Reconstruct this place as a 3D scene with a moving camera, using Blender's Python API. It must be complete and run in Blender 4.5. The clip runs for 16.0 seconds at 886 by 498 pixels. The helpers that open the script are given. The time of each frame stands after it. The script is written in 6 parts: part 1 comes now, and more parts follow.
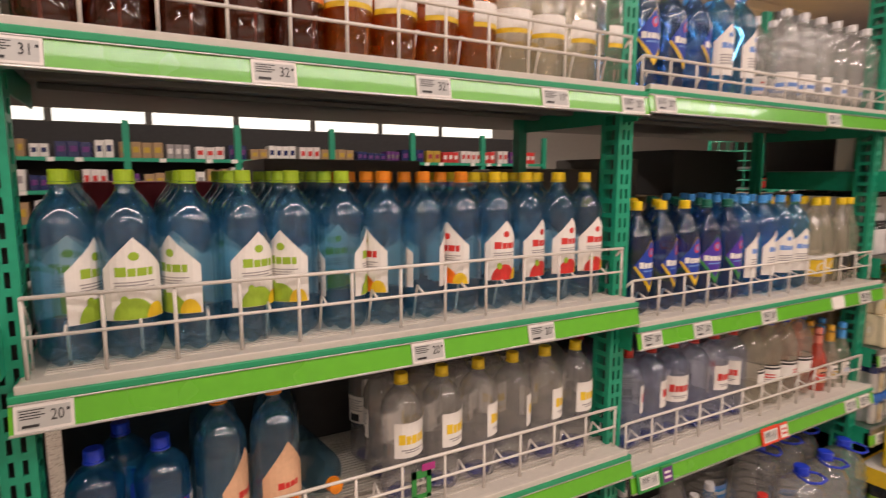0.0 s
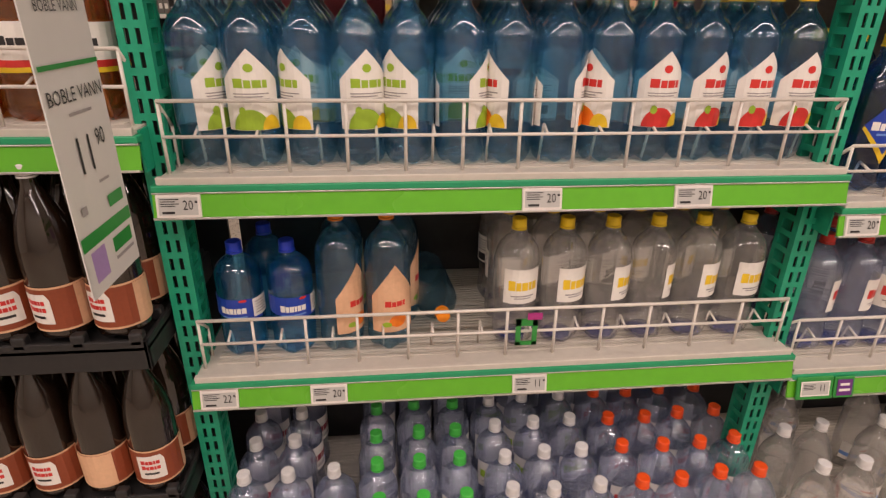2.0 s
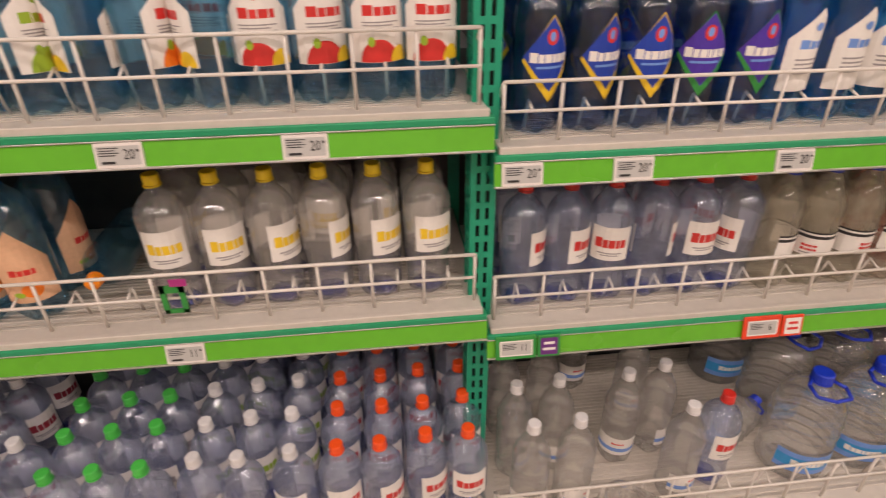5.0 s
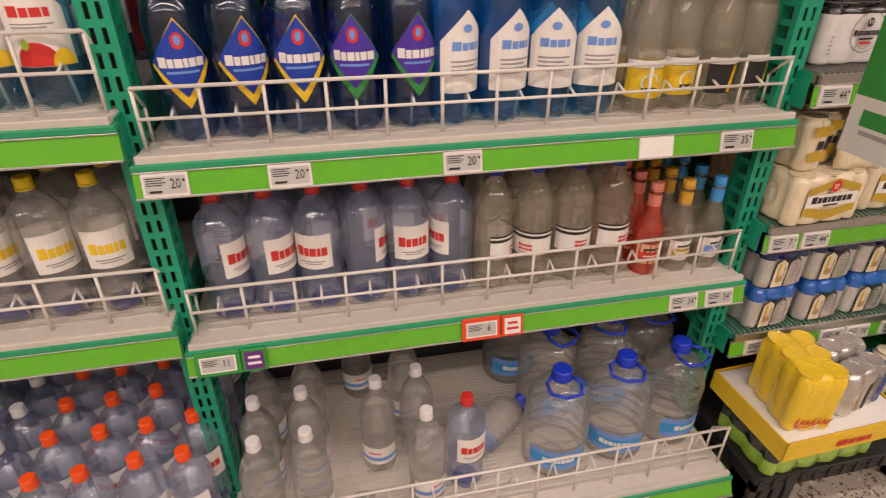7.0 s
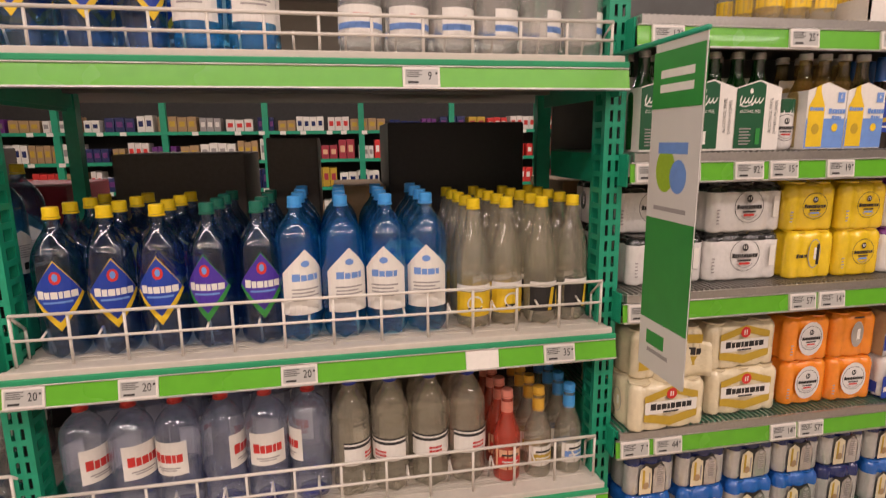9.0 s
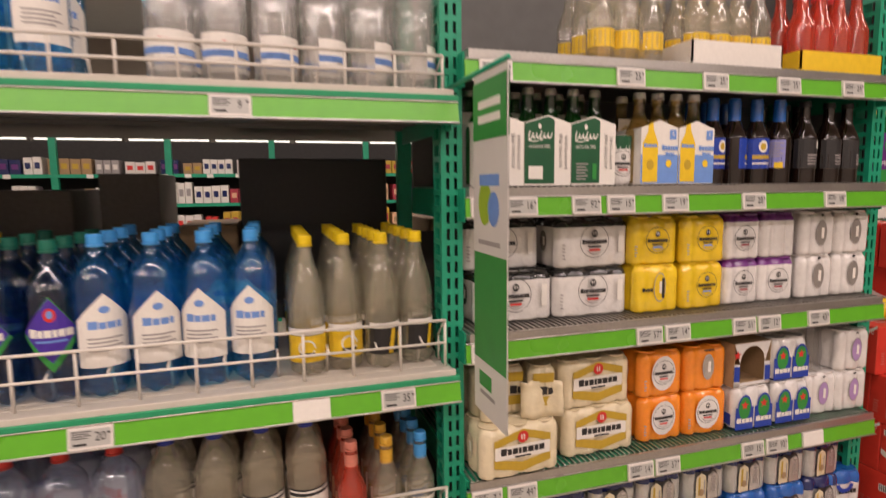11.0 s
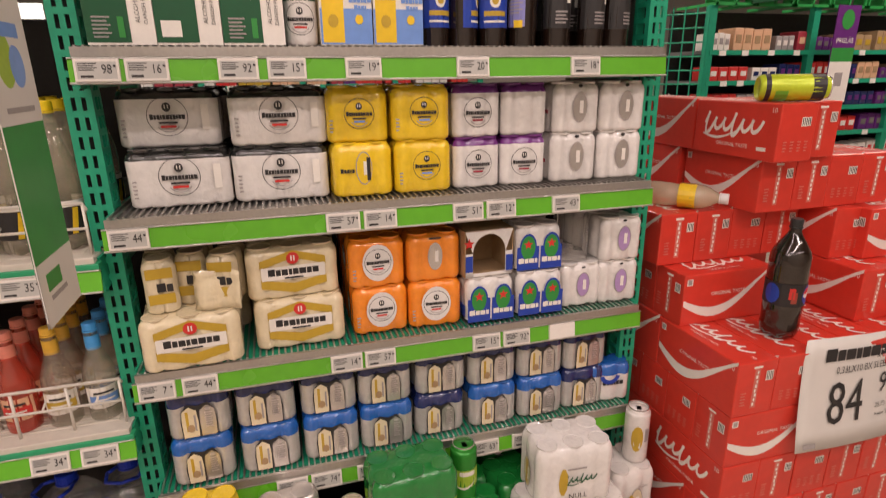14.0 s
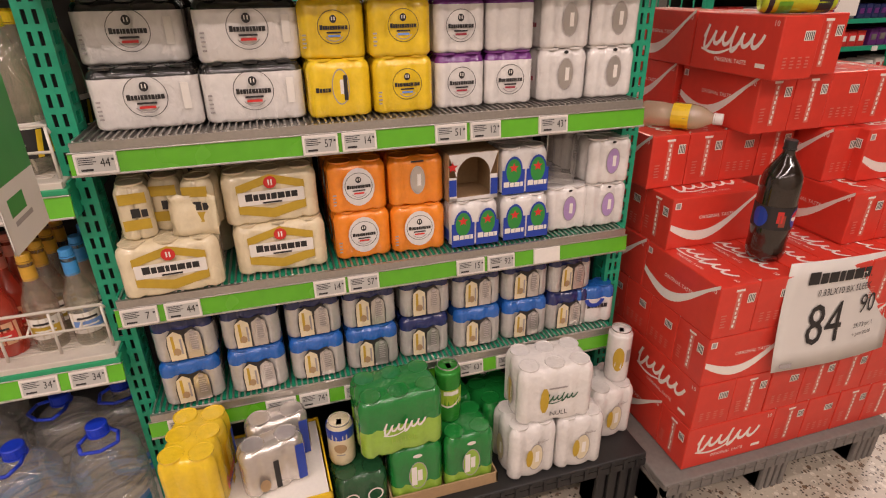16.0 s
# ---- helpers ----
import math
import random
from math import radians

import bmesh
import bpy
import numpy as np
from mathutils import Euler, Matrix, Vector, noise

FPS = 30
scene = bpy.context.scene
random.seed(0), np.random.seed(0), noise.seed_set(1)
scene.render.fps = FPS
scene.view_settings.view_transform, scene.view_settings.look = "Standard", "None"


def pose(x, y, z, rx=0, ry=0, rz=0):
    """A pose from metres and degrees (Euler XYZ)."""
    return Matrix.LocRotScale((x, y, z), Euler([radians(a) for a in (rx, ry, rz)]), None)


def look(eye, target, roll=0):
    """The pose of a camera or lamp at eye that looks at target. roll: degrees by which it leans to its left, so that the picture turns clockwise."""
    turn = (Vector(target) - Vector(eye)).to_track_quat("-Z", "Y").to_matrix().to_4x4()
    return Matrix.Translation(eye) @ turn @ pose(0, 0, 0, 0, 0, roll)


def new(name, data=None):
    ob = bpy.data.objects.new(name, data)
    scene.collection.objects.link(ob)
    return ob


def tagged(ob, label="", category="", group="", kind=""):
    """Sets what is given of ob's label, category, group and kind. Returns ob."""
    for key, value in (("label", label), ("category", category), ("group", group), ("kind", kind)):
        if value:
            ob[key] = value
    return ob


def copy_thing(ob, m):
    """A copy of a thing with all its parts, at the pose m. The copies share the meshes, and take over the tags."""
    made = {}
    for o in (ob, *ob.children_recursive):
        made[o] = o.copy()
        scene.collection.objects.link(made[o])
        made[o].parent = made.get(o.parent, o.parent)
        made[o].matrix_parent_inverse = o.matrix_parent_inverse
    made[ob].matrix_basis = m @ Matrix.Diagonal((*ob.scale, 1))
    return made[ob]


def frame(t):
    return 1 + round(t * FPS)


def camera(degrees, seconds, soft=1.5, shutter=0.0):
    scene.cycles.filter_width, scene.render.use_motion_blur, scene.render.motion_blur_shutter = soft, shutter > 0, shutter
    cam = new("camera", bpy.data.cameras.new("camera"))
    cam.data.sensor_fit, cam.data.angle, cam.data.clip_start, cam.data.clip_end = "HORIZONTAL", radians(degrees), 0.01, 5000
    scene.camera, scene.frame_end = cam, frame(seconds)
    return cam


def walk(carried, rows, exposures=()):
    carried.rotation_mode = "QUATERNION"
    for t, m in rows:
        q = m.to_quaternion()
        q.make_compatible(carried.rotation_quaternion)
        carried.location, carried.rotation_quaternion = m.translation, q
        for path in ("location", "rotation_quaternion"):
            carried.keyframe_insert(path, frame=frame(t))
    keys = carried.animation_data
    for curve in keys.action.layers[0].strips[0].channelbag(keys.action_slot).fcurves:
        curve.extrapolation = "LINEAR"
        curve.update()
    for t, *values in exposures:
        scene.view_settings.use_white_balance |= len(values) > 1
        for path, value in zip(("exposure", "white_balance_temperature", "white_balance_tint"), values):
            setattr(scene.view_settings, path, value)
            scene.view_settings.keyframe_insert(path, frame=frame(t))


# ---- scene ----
cam = camera(76.5, 16.0, soft=1.1, shutter=0.35)
PATH = [
    (0, (0.19, -0.952, 1.435), (1.156, 0.781, 1.178), 0.1),
    (0.5, (0.27, -0.934, 1.44), (0.887, 0.931, 1.065), 0.3),
    (1, (0.334, -0.938, 1.407), (0.718, 0.958, 0.898), 0.5),
    (1.5, (0.367, -0.929, 1.401), (0.628, 0.933, 0.719), 0.7),
    (2, (0.411, -0.933, 1.406), (0.604, 0.892, 0.612), 0.8),
    (2.5, (0.529, -0.972, 1.411), (0.685, 0.829, 0.555), 0.4),
    (3, (0.598, -1.014, 1.404), (0.742, 0.776, 0.524), 0.2),
    (3.5, (0.637, -1.024, 1.404), (0.774, 0.755, 0.501), 0.1),
    (4, (0.73, -0.972, 1.39), (0.86, 0.795, 0.463), -0.1),
    (4.5, (0.931, -0.874, 1.41), (1.067, 0.86, 0.422), -0.4),
    (5, (1.086, -0.877, 1.403), (1.277, 0.838, 0.392), -0.5),
    (5.2, (1.178, -0.914, 1.406), (1.372, 0.793, 0.382), -0.7),
    (7.3, (1.632, -0.932, 1.393), (2.007, 0.761, 0.396), 0.2),
    (7.5, (1.674, -0.945, 1.407), (2.041, 0.748, 0.408), 0.1),
    (8, (1.801, -1.016, 1.448), (2.14, 0.744, 0.56), -0.4),
    (8.5, (1.864, -1.064, 1.472), (2.211, 0.796, 0.823), -0.4),
    (8.7, (1.884, -1.09, 1.485), (2.235, 0.815, 0.989), -0.5),
    (10.8, (2.082, -1.135, 1.495), (2.625, 0.781, 1.315), -0.5),
    (11, (2.131, -1.095, 1.462), (2.721, 0.802, 1.236), -0.6),
    (11.5, (2.32, -1.004, 1.432), (2.925, 0.869, 1.079), -0.7),
    (12, (2.454, -0.985, 1.439), (3.057, 0.875, 1.019), -0.8),
    (12.5, (2.687, -1.096, 1.475), (3.247, 0.773, 1.034), -0.9),
    (13, (2.81, -1.166, 1.464), (3.36, 0.707, 1.03), -1.0),
    (13.5, (2.828, -1.177, 1.437), (3.378, 0.692, 0.988), -0.8),
    (14, (2.852, -1.174, 1.404), (3.391, 0.657, 0.806), -0.7),
    (14.5, (2.873, -1.173, 1.4), (3.399, 0.621, 0.688), -0.8),
    (15, (2.889, -1.168, 1.398), (3.407, 0.599, 0.617), -0.8),
    (15.5, (2.895, -1.163, 1.397), (3.41, 0.584, 0.572), -0.8),
    (16, (2.89, -1.162, 1.397), (3.407, 0.573, 0.546), -0.8),
]
walk(cam, [(t, look(eye, target, roll)) for t, eye, target, roll in PATH])

# ---- light: rows of ceiling strip lamps ----
world = bpy.data.worlds.new("store_air")
scene.world = world
world.use_nodes = True
world.node_tree.nodes["Background"].inputs[0].default_value = (1.0, 0.85, 0.78, 1)
world.node_tree.nodes["Background"].inputs[1].default_value = 0.12
CEIL = 3.3
# rows of clear bottles stand many walls deep
scene.cycles.transparent_max_bounces = 32
# rows: middle x, y, length, width, watts
LAMPS = [(1.6, -0.95, 9.0, 0.1, 62), (1.6, -2.3, 9.0, 0.12, 125), (1.6, -3.6, 9.0, 0.12, 80), (2.6, 3.0, 9.0, 0.14, 160), (7.6, 1.3, 3.0, 0.14, 65)]
for lx, ly, length, width, watts in LAMPS:
    ld = bpy.data.lights.new("strip_light", "AREA")
    ld.shape, ld.size, ld.size_y, ld.energy = "RECTANGLE", length, width, watts
    ld.color = (1.0, 0.825, 0.775)
    new("strip_light", ld).matrix_world = pose(lx, ly, CEIL - 0.13)

# ---- materials ----
MATS = {}


def nodes_of(m):
    m.use_nodes = True
    return m.node_tree.nodes, m.node_tree.links


def mat(name, col, rough=0.5, metal=0.0, vary=0.12, scale=30.0, bump=0.0, coat=0.0, emit=0.0):
    """Plain surface with two scales of variation in colour and gloss."""
    if name in MATS:
        return MATS[name]
    m = bpy.data.materials.new(name)
    n, l = nodes_of(m)
    b = n["Principled BSDF"]
    tc, big, fine = n.new("ShaderNodeTexCoord"), n.new("ShaderNodeTexNoise"), n.new("ShaderNodeTexNoise")
    big.inputs["Scale"].default_value, fine.inputs["Scale"].default_value = scale * 0.2, scale * 4
    big.inputs["Detail"].default_value = 4
    info = n.new("ShaderNodeObjectInfo")
    add, add2, rng = n.new("ShaderNodeMath"), n.new("ShaderNodeMath"), n.new("ShaderNodeMapRange")
    l.new(tc.outputs["Object"], big.inputs["Vector"]), l.new(tc.outputs["Object"], fine.inputs["Vector"])
    l.new(big.outputs["Fac"], add.inputs[0]), l.new(fine.outputs["Fac"], add.inputs[1])
    l.new(add.outputs[0], add2.inputs[0])
    mul = n.new("ShaderNodeMath")
    mul.operation = "MULTIPLY"
    mul.inputs[1].default_value = 0.4
    l.new(info.outputs["Random"], mul.inputs[0]), l.new(mul.outputs[0], add2.inputs[1])
    rng.inputs[1].default_value, rng.inputs[2].default_value = 0.7, 1.7
    rng.inputs[3].default_value, rng.inputs[4].default_value = 1 - vary, 1 + vary
    l.new(add2.outputs[0], rng.inputs[0])
    mix = n.new("ShaderNodeVectorMath")
    mix.operation = "SCALE"
    mix.inputs[0].default_value = col
    l.new(rng.outputs[0], mix.inputs["Scale"])
    l.new(mix.outputs[0], b.inputs["Base Color"])
    r2 = n.new("ShaderNodeMapRange")
    r2.inputs[3].default_value, r2.inputs[4].default_value = max(0.03, rough - 0.08), min(1, rough + 0.1)
    l.new(big.outputs["Fac"], r2.inputs[0]), l.new(r2.outputs[0], b.inputs["Roughness"])
    b.inputs["Metallic"].default_value = metal
    b.inputs["Coat Weight"].default_value = coat
    if bump:
        bp = n.new("ShaderNodeBump")
        bp.inputs["Strength"].default_value, bp.inputs["Distance"].default_value = bump, 0.004
        l.new(add.outputs[0], bp.inputs["Height"]), l.new(bp.outputs[0], b.inputs["Normal"])
    if emit:
        b.inputs["Emission Color"].default_value, b.inputs["Emission Strength"].default_value = (*col, 1), emit
    MATS[name] = m
    return m


def clear(name, tint, body=0.55, ior=1.33, haze=0.0, hazecol=(1, 1, 1)):
    """Filled clear plastic or glass: tinted see-through, refraction inside, gloss by Fresnel."""
    m = bpy.data.materials.new(name)
    n, l = nodes_of(m)
    n.remove(n["Principled BSDF"])
    out = n["Material Output"]
    tr, rf, gl, fr = n.new("ShaderNodeBsdfTransparent"), n.new("ShaderNodeBsdfGlass"), n.new("ShaderNodeBsdfGlossy"), n.new("ShaderNodeLayerWeight")
    df = n.new("ShaderNodeBsdfTranslucent")
    dd = n.new("ShaderNodeBsdfDiffuse")
    tr.inputs[0].default_value = rf.inputs[0].default_value = (*tint, 1)
    rf.inputs["IOR"].default_value, rf.inputs["Roughness"].default_value = ior, 0.0
    gl.inputs["Roughness"].default_value = 0.025
    fr.inputs[0].default_value = 0.5
    edge, gain = n.new("ShaderNodeMath"), n.new("ShaderNodeMapRange")
    edge.operation, edge.inputs[1].default_value = "POWER", 3.0
    gain.inputs[3].default_value, gain.inputs[4].default_value = 0.085, 0.75
    l.new(fr.outputs["Facing"], edge.inputs[0]), l.new(edge.outputs[0], gain.inputs[0])
    df.inputs[0].default_value = dd.inputs[0].default_value = (*hazecol, 1)
    tc, ns, bp = n.new("ShaderNodeTexCoord"), n.new("ShaderNodeTexNoise"), n.new("ShaderNodeBump")
    ns.inputs["Scale"].default_value = 38
    bp.inputs["Strength"].default_value, bp.inputs["Distance"].default_value = 0.08, 0.003
    l.new(tc.outputs["Object"], ns.inputs["Vector"]), l.new(ns.outputs["Fac"], bp.inputs["Height"])
    l.new(bp.outputs[0], gl.inputs["Normal"]), l.new(bp.outputs[0], rf.inputs["Normal"])
    a, b, c, d = (n.new("ShaderNodeMixShader") for _ in range(4))
    a.inputs[0].default_value = body
    l.new(tr.outputs[0], a.inputs[1]), l.new(rf.outputs[0], a.inputs[2])
    d.inputs[0].default_value = 0.7
    l.new(df.outputs[0], d.inputs[1]), l.new(dd.outputs[0], d.inputs[2])
    b.inputs[0].default_value = haze
    l.new(a.outputs[0], b.inputs[1]), l.new(d.outputs[0], b.inputs[2])
    l.new(gain.outputs[0], c.inputs[0]), l.new(b.outputs[0], c.inputs[1]), l.new(gl.outputs[0], c.inputs[2])
    l.new(c.outputs[0], out.inputs[0])
    MATS[name] = m
    return m


WHITE = mat("white_enamel", (0.68, 0.63, 0.56), 0.35, scale=12, vary=0.08)
SHELFW = mat("cream_shelf_paint", (0.57, 0.52, 0.45), 0.45, scale=14, vary=0.1)
GREEN = mat("teal_green_paint", (0.012, 0.3, 0.165), 0.4, scale=16, vary=0.18, bump=0.05)
RAILD = mat("dark_green_strip", (0.02, 0.3, 0.13), 0.35, scale=10, vary=0.1)
RAILL = mat("lime_green_rail", (0.115, 0.42, 0.02), 0.27, scale=8, vary=0.12, coat=0.2)
STEEL = mat("brushed_steel", (0.5, 0.48, 0.45), 0.35, 0.9, scale=40)
PAPER = mat("label_paper", (0.78, 0.74, 0.68), 0.6, scale=30, vary=0.06)
TAGP = mat("tag_plastic", (0.72, 0.67, 0.62), 0.4, scale=30, vary=0.05)
INK = mat("black_ink", (0.02, 0.018, 0.018), 0.5)
GREYINK = mat("grey_print", (0.33, 0.3, 0.29), 0.6)
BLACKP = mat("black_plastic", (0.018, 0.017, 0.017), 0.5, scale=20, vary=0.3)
DARKBACK = mat("dark_back_panel", (0.03, 0.028, 0.026), 0.6, scale=8, vary=0.3)
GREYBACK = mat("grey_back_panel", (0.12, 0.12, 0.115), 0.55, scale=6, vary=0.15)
BROWNDIV = mat("shelf_mat_brown", (0.1, 0.085, 0.07), 0.6, scale=20, vary=0.2)
RED = mat("carton_red", (0.63, 0.042, 0.025), 0.38, scale=9, vary=0.1, coat=0.15)
REDD = mat("carton_red_edge", (0.33, 0.012, 0.01), 0.5, scale=9)
YEL = mat("yellow_print", (0.78, 0.52, 0.02), 0.4, scale=14)
GOLD = mat("gold_print", (0.5, 0.33, 0.03), 0.4, scale=20)
BLUE = mat("blue_print", (0.015, 0.05, 0.36), 0.35, scale=14)
SKY = mat("light_blue_print", (0.16, 0.3, 0.66), 0.4, scale=14)
PURPLE = mat("purple_print", (0.12, 0.02, 0.17), 0.4)
LILAC = mat("lilac_film", (0.4, 0.26, 0.5), 0.3)
ORANGE = mat("orange_print", (0.82, 0.2, 0.015), 0.38)
REDP = mat("red_print", (0.6, 0.03, 0.025), 0.45)
PINKISH = mat("peach_paper", (0.7, 0.42, 0.25), 0.55)
GREENP = mat("forest_green_card", (0.008, 0.085, 0.032), 0.4, scale=12)
KGREEN = mat("sign_green", (0.03, 0.26, 0.045), 0.45, scale=6)
LIMEP = mat("lime_print", (0.3, 0.45, 0.03), 0.45)
CREAM = mat("cream_film", (0.72, 0.62, 0.42), 0.25, scale=18, vary=0.1, bump=0.55, coat=0.5)
FILMW = mat("white_film", (0.72, 0.69, 0.66), 0.22, scale=18, vary=0.1, bump=0.55, coat=0.6)
FILMS = mat("silver_film", (0.5, 0.48, 0.45), 0.24, 0.25, scale=18, vary=0.12, bump=0.55, coat=0.5)
FILMK = mat("black_film", (0.025, 0.025, 0.025), 0.15, scale=14, bump=0.4, coat=0.6)
FILMY = mat("yellow_film", (0.8, 0.55, 0.02), 0.22, scale=18, bump=0.55, coat=0.6)
FILMO = mat("orange_film", (0.85, 0.26, 0.02), 0.22, scale=18, bump=0.55, coat=0.6)
FILMG = mat("green_film", (0.012, 0.2, 0.035), 0.18, scale=18, bump=0.55, coat=0.7)
FILML = mat("lime_film", (0.3, 0.5, 0.06), 0.2, scale=18, bump=0.55, coat=0.7)
FILMB = mat("blue_film", (0.015, 0.11, 0.42), 0.2, scale=18, bump=0.55, coat=0.6)
NAVY = mat("navy_film", (0.015, 0.025, 0.11), 0.2, scale=18, bump=0.55, coat=0.6)
FILMP = mat("purple_film", (0.16, 0.03, 0.2), 0.2, scale=18, bump=0.55, coat=0.6)
CANS = mat("can_silver", (0.62, 0.58, 0.54), 0.25, 0.7, scale=20)
COLA = mat("cola_bottle", (0.014, 0.007, 0.004), 0.1, scale=20, bump=0.1, coat=1.0)
COLALAB = mat("cola_label_brown", (0.26, 0.055, 0.02), 0.45)
BROWNG = mat("brown_glass", (0.012, 0.006, 0.004), 0.06, coat=0.6)
GREYP = mat("grey_pallet_plastic", (0.17, 0.155, 0.14), 0.6, scale=18, vary=0.2, bump=0.1)
CARDB = mat("cardboard", (0.38, 0.25, 0.13), 0.75, scale=25, vary=0.15)
CAPS = {"lime": mat("cap_lime", (0.42, 0.62, 0.03), 0.4), "orange": mat("cap_orange", (0.85, 0.26, 0.01), 0.4), "yellow": mat("cap_yellow", (0.82, 0.58, 0.01), 0.4),
        "blue": mat("cap_blue", (0.01, 0.04, 0.5), 0.4), "sky": mat("cap_sky", (0.06, 0.32, 0.72), 0.4), "green": mat("cap_green", (0.07, 0.5, 0.07), 0.4),
        "dgreen": mat("cap_dark_green", (0.01, 0.14, 0.09), 0.4), "white": mat("cap_white", (0.72, 0.7, 0.68), 0.4), "red": mat("cap_red", (0.65, 0.03, 0.02), 0.4),
        "flame": mat("cap_flame", (0.85, 0.09, 0.012), 0.4), "black": mat("cap_black", (0.02, 0.02, 0.02), 0.4), "pink": mat("cap_pink", (0.75, 0.25, 0.18), 0.4), "gold": mat("cap_gold", (0.7, 0.4, 0.04), 0.35)}
PETB = clear("blue_bottle", (0.66, 0.88, 0.98), 0.36, haze=0.04, hazecol=(0.14, 0.5, 0.9))
PETF = clear("deep_blue_bottle", (0.46, 0.64, 0.86), 0.35, haze=0.02, hazecol=(0.03, 0.15, 0.45))
PETS = clear("bright_blue_bottle", (0.4, 0.78, 0.99), 0.35, haze=0.055, hazecol=(0.06, 0.45, 0.95))
PETC = clear("clear_bottle", (0.99, 0.988, 0.98), 0.35, haze=0.09, hazecol=(0.97, 0.95, 0.92))
PETV = clear("pale_blue_bottle", (0.93, 0.95, 0.995), 0.32, haze=0.11, hazecol=(0.6, 0.7, 1.0))
GLASSY = clear("pale_glass", (0.99, 0.975, 0.93), 0.35, 1.36, haze=0.11, hazecol=(0.97, 0.91, 0.72))
GLASSR = clear("red_soda", (0.95, 0.3, 0.18), 0.15, 1.36, haze=0.35, hazecol=(0.9, 0.16, 0.09))
STRAW = clear("pale_beer", (0.86, 0.74, 0.45), 0.3, 1.36, haze=0.03, hazecol=(0.7, 0.5, 0.15))
AMBER = clear("amber_soda", (0.85, 0.45, 0.12), 0.15, 1.36, haze=0.2, hazecol=(0.5, 0.2, 0.03))
DKAMBER = clear("dark_red_soda", (0.5, 0.15, 0.06), 0.15, 1.36, haze=0.2, hazecol=(0.25, 0.06, 0.02))
GREENG = clear("green_glass", (0.15, 0.45, 0.18), 0.15, 1.4, haze=0.15, hazecol=(0.02, 0.12, 0.03))
LEMON = clear("cloudy_lemonade", (0.96, 0.92, 0.76), 0.2, 1.34, haze=0.42, hazecol=(0.82, 0.76, 0.58))
WRAPC = clear("clear_film", (0.95, 0.94, 0.92), 0.15, 1.2, haze=0.12, hazecol=(0.8, 0.78, 0.74))


# ---- mesh helpers ----
def mesh_from(name, bm, mats, smooth=False):
    me = bpy.data.meshes.new(name)
    bm.normal_update()
    bm.to_mesh(me)
    bm.free()
    for m in mats:
        me.materials.append(m)
    if smooth:
        for p in me.polygons:
            p.use_smooth = True
    return me


def add_box(bm, x0, x1, y0, y1, z0, z1, mi=0, bevel=0.0):
    vs = [bm.verts.new((x, y, z)) for z in (z0, z1) for x, y in ((x0, y0), (x1, y0), (x1, y1), (x0, y1))]
    fs = [bm.faces.new([vs[i] for i in q]) for q in ((3, 2, 1, 0), (4, 5, 6, 7), (0, 1, 5, 4), (1, 2, 6, 5), (2, 3, 7, 6), (3, 0, 4, 7))]
    for f in fs:
        f.material_index = mi
    if bevel:
        es = list({e for f in fs for e in f.edges})
        r = bmesh.ops.bevel(bm, geom=es, offset=bevel, segments=2, profile=0.5, affect="EDGES")
        for f in r["faces"]:
            f.material_index = mi
    return fs


def box_part(name, dims, material, parent=None, bevel=0.0):
    bm = bmesh.new()
    add_box(bm, *dims, 0, bevel)
    ob = new(name, mesh_from(name, bm, [material]))
    if parent:
        ob.parent = parent
    return ob


def add_rod(bm, a, b, r, seg=6, mi=0):
    a, b = Vector(a), Vector(b)
    d = (b - a).normalized()
    u = d.orthogonal().normalized()
    w = d.cross(u)
    rings = [[bm.verts.new(p + r * (math.cos(t) * u + math.sin(t) * w)) for t in [2 * math.pi * i / seg for i in range(seg)]] for p in (a, b)]
    for i in range(seg):
        bm.faces.new((rings[0][i], rings[0][(i + 1) % seg], rings[1][(i + 1) % seg], rings[1][i])).material_index = mi
    bm.faces.new(rings[0][::-1]).material_index = mi
    bm.faces.new(rings[1]).material_index = mi


def lathe(bm, prof, seg=28, petal=0.0, petal_z=0.03, mi=0, close=True, off=(0, 0, 0)):
    rings = []
    for r, z in prof:
        ring = []
        for i in range(seg):
            t = 2 * math.pi * i / seg
            k = 1.0
            zz = z
            if petal and z < petal_z:
                zz = z + petal * (0.5 + 0.5 * math.cos(5 * t)) * (1 - z / petal_z)
            ring.append(bm.verts.new((off[0] + r * k * math.cos(t), off[1] + r * k * math.sin(t), off[2] + zz)))
        rings.append(ring)
    for a, b in zip(rings, rings[1:]):
        for i in range(seg):
            bm.faces.new((a[i], a[(i + 1) % seg], b[(i + 1) % seg], b[i])).material_index = mi
    if close:
        bm.faces.new(rings[0][::-1]).material_index = mi
        bm.faces.new(rings[-1]).material_index = mi


def smooth_prof(pts, n=4):
    """Rounds a profile by Catmull-Rom."""
    out = []
    for i in range(len(pts) - 1):
        p0, p1, p2, p3 = (Vector(pts[max(0, min(len(pts) - 1, j))]) for j in (i - 1, i, i + 1, i + 2))
        for k in range(n):
            t = k / n
            q = 0.5 * ((2 * p1) + (p2 - p0) * t + (2 * p0 - 5 * p1 + 4 * p2 - p3) * t * t + (3 * p1 - p0 - 3 * p2 + p3) * t ** 3)
            out.append((max(q.x, 0.001), q.y))
    return out + [tuple(pts[-1])]


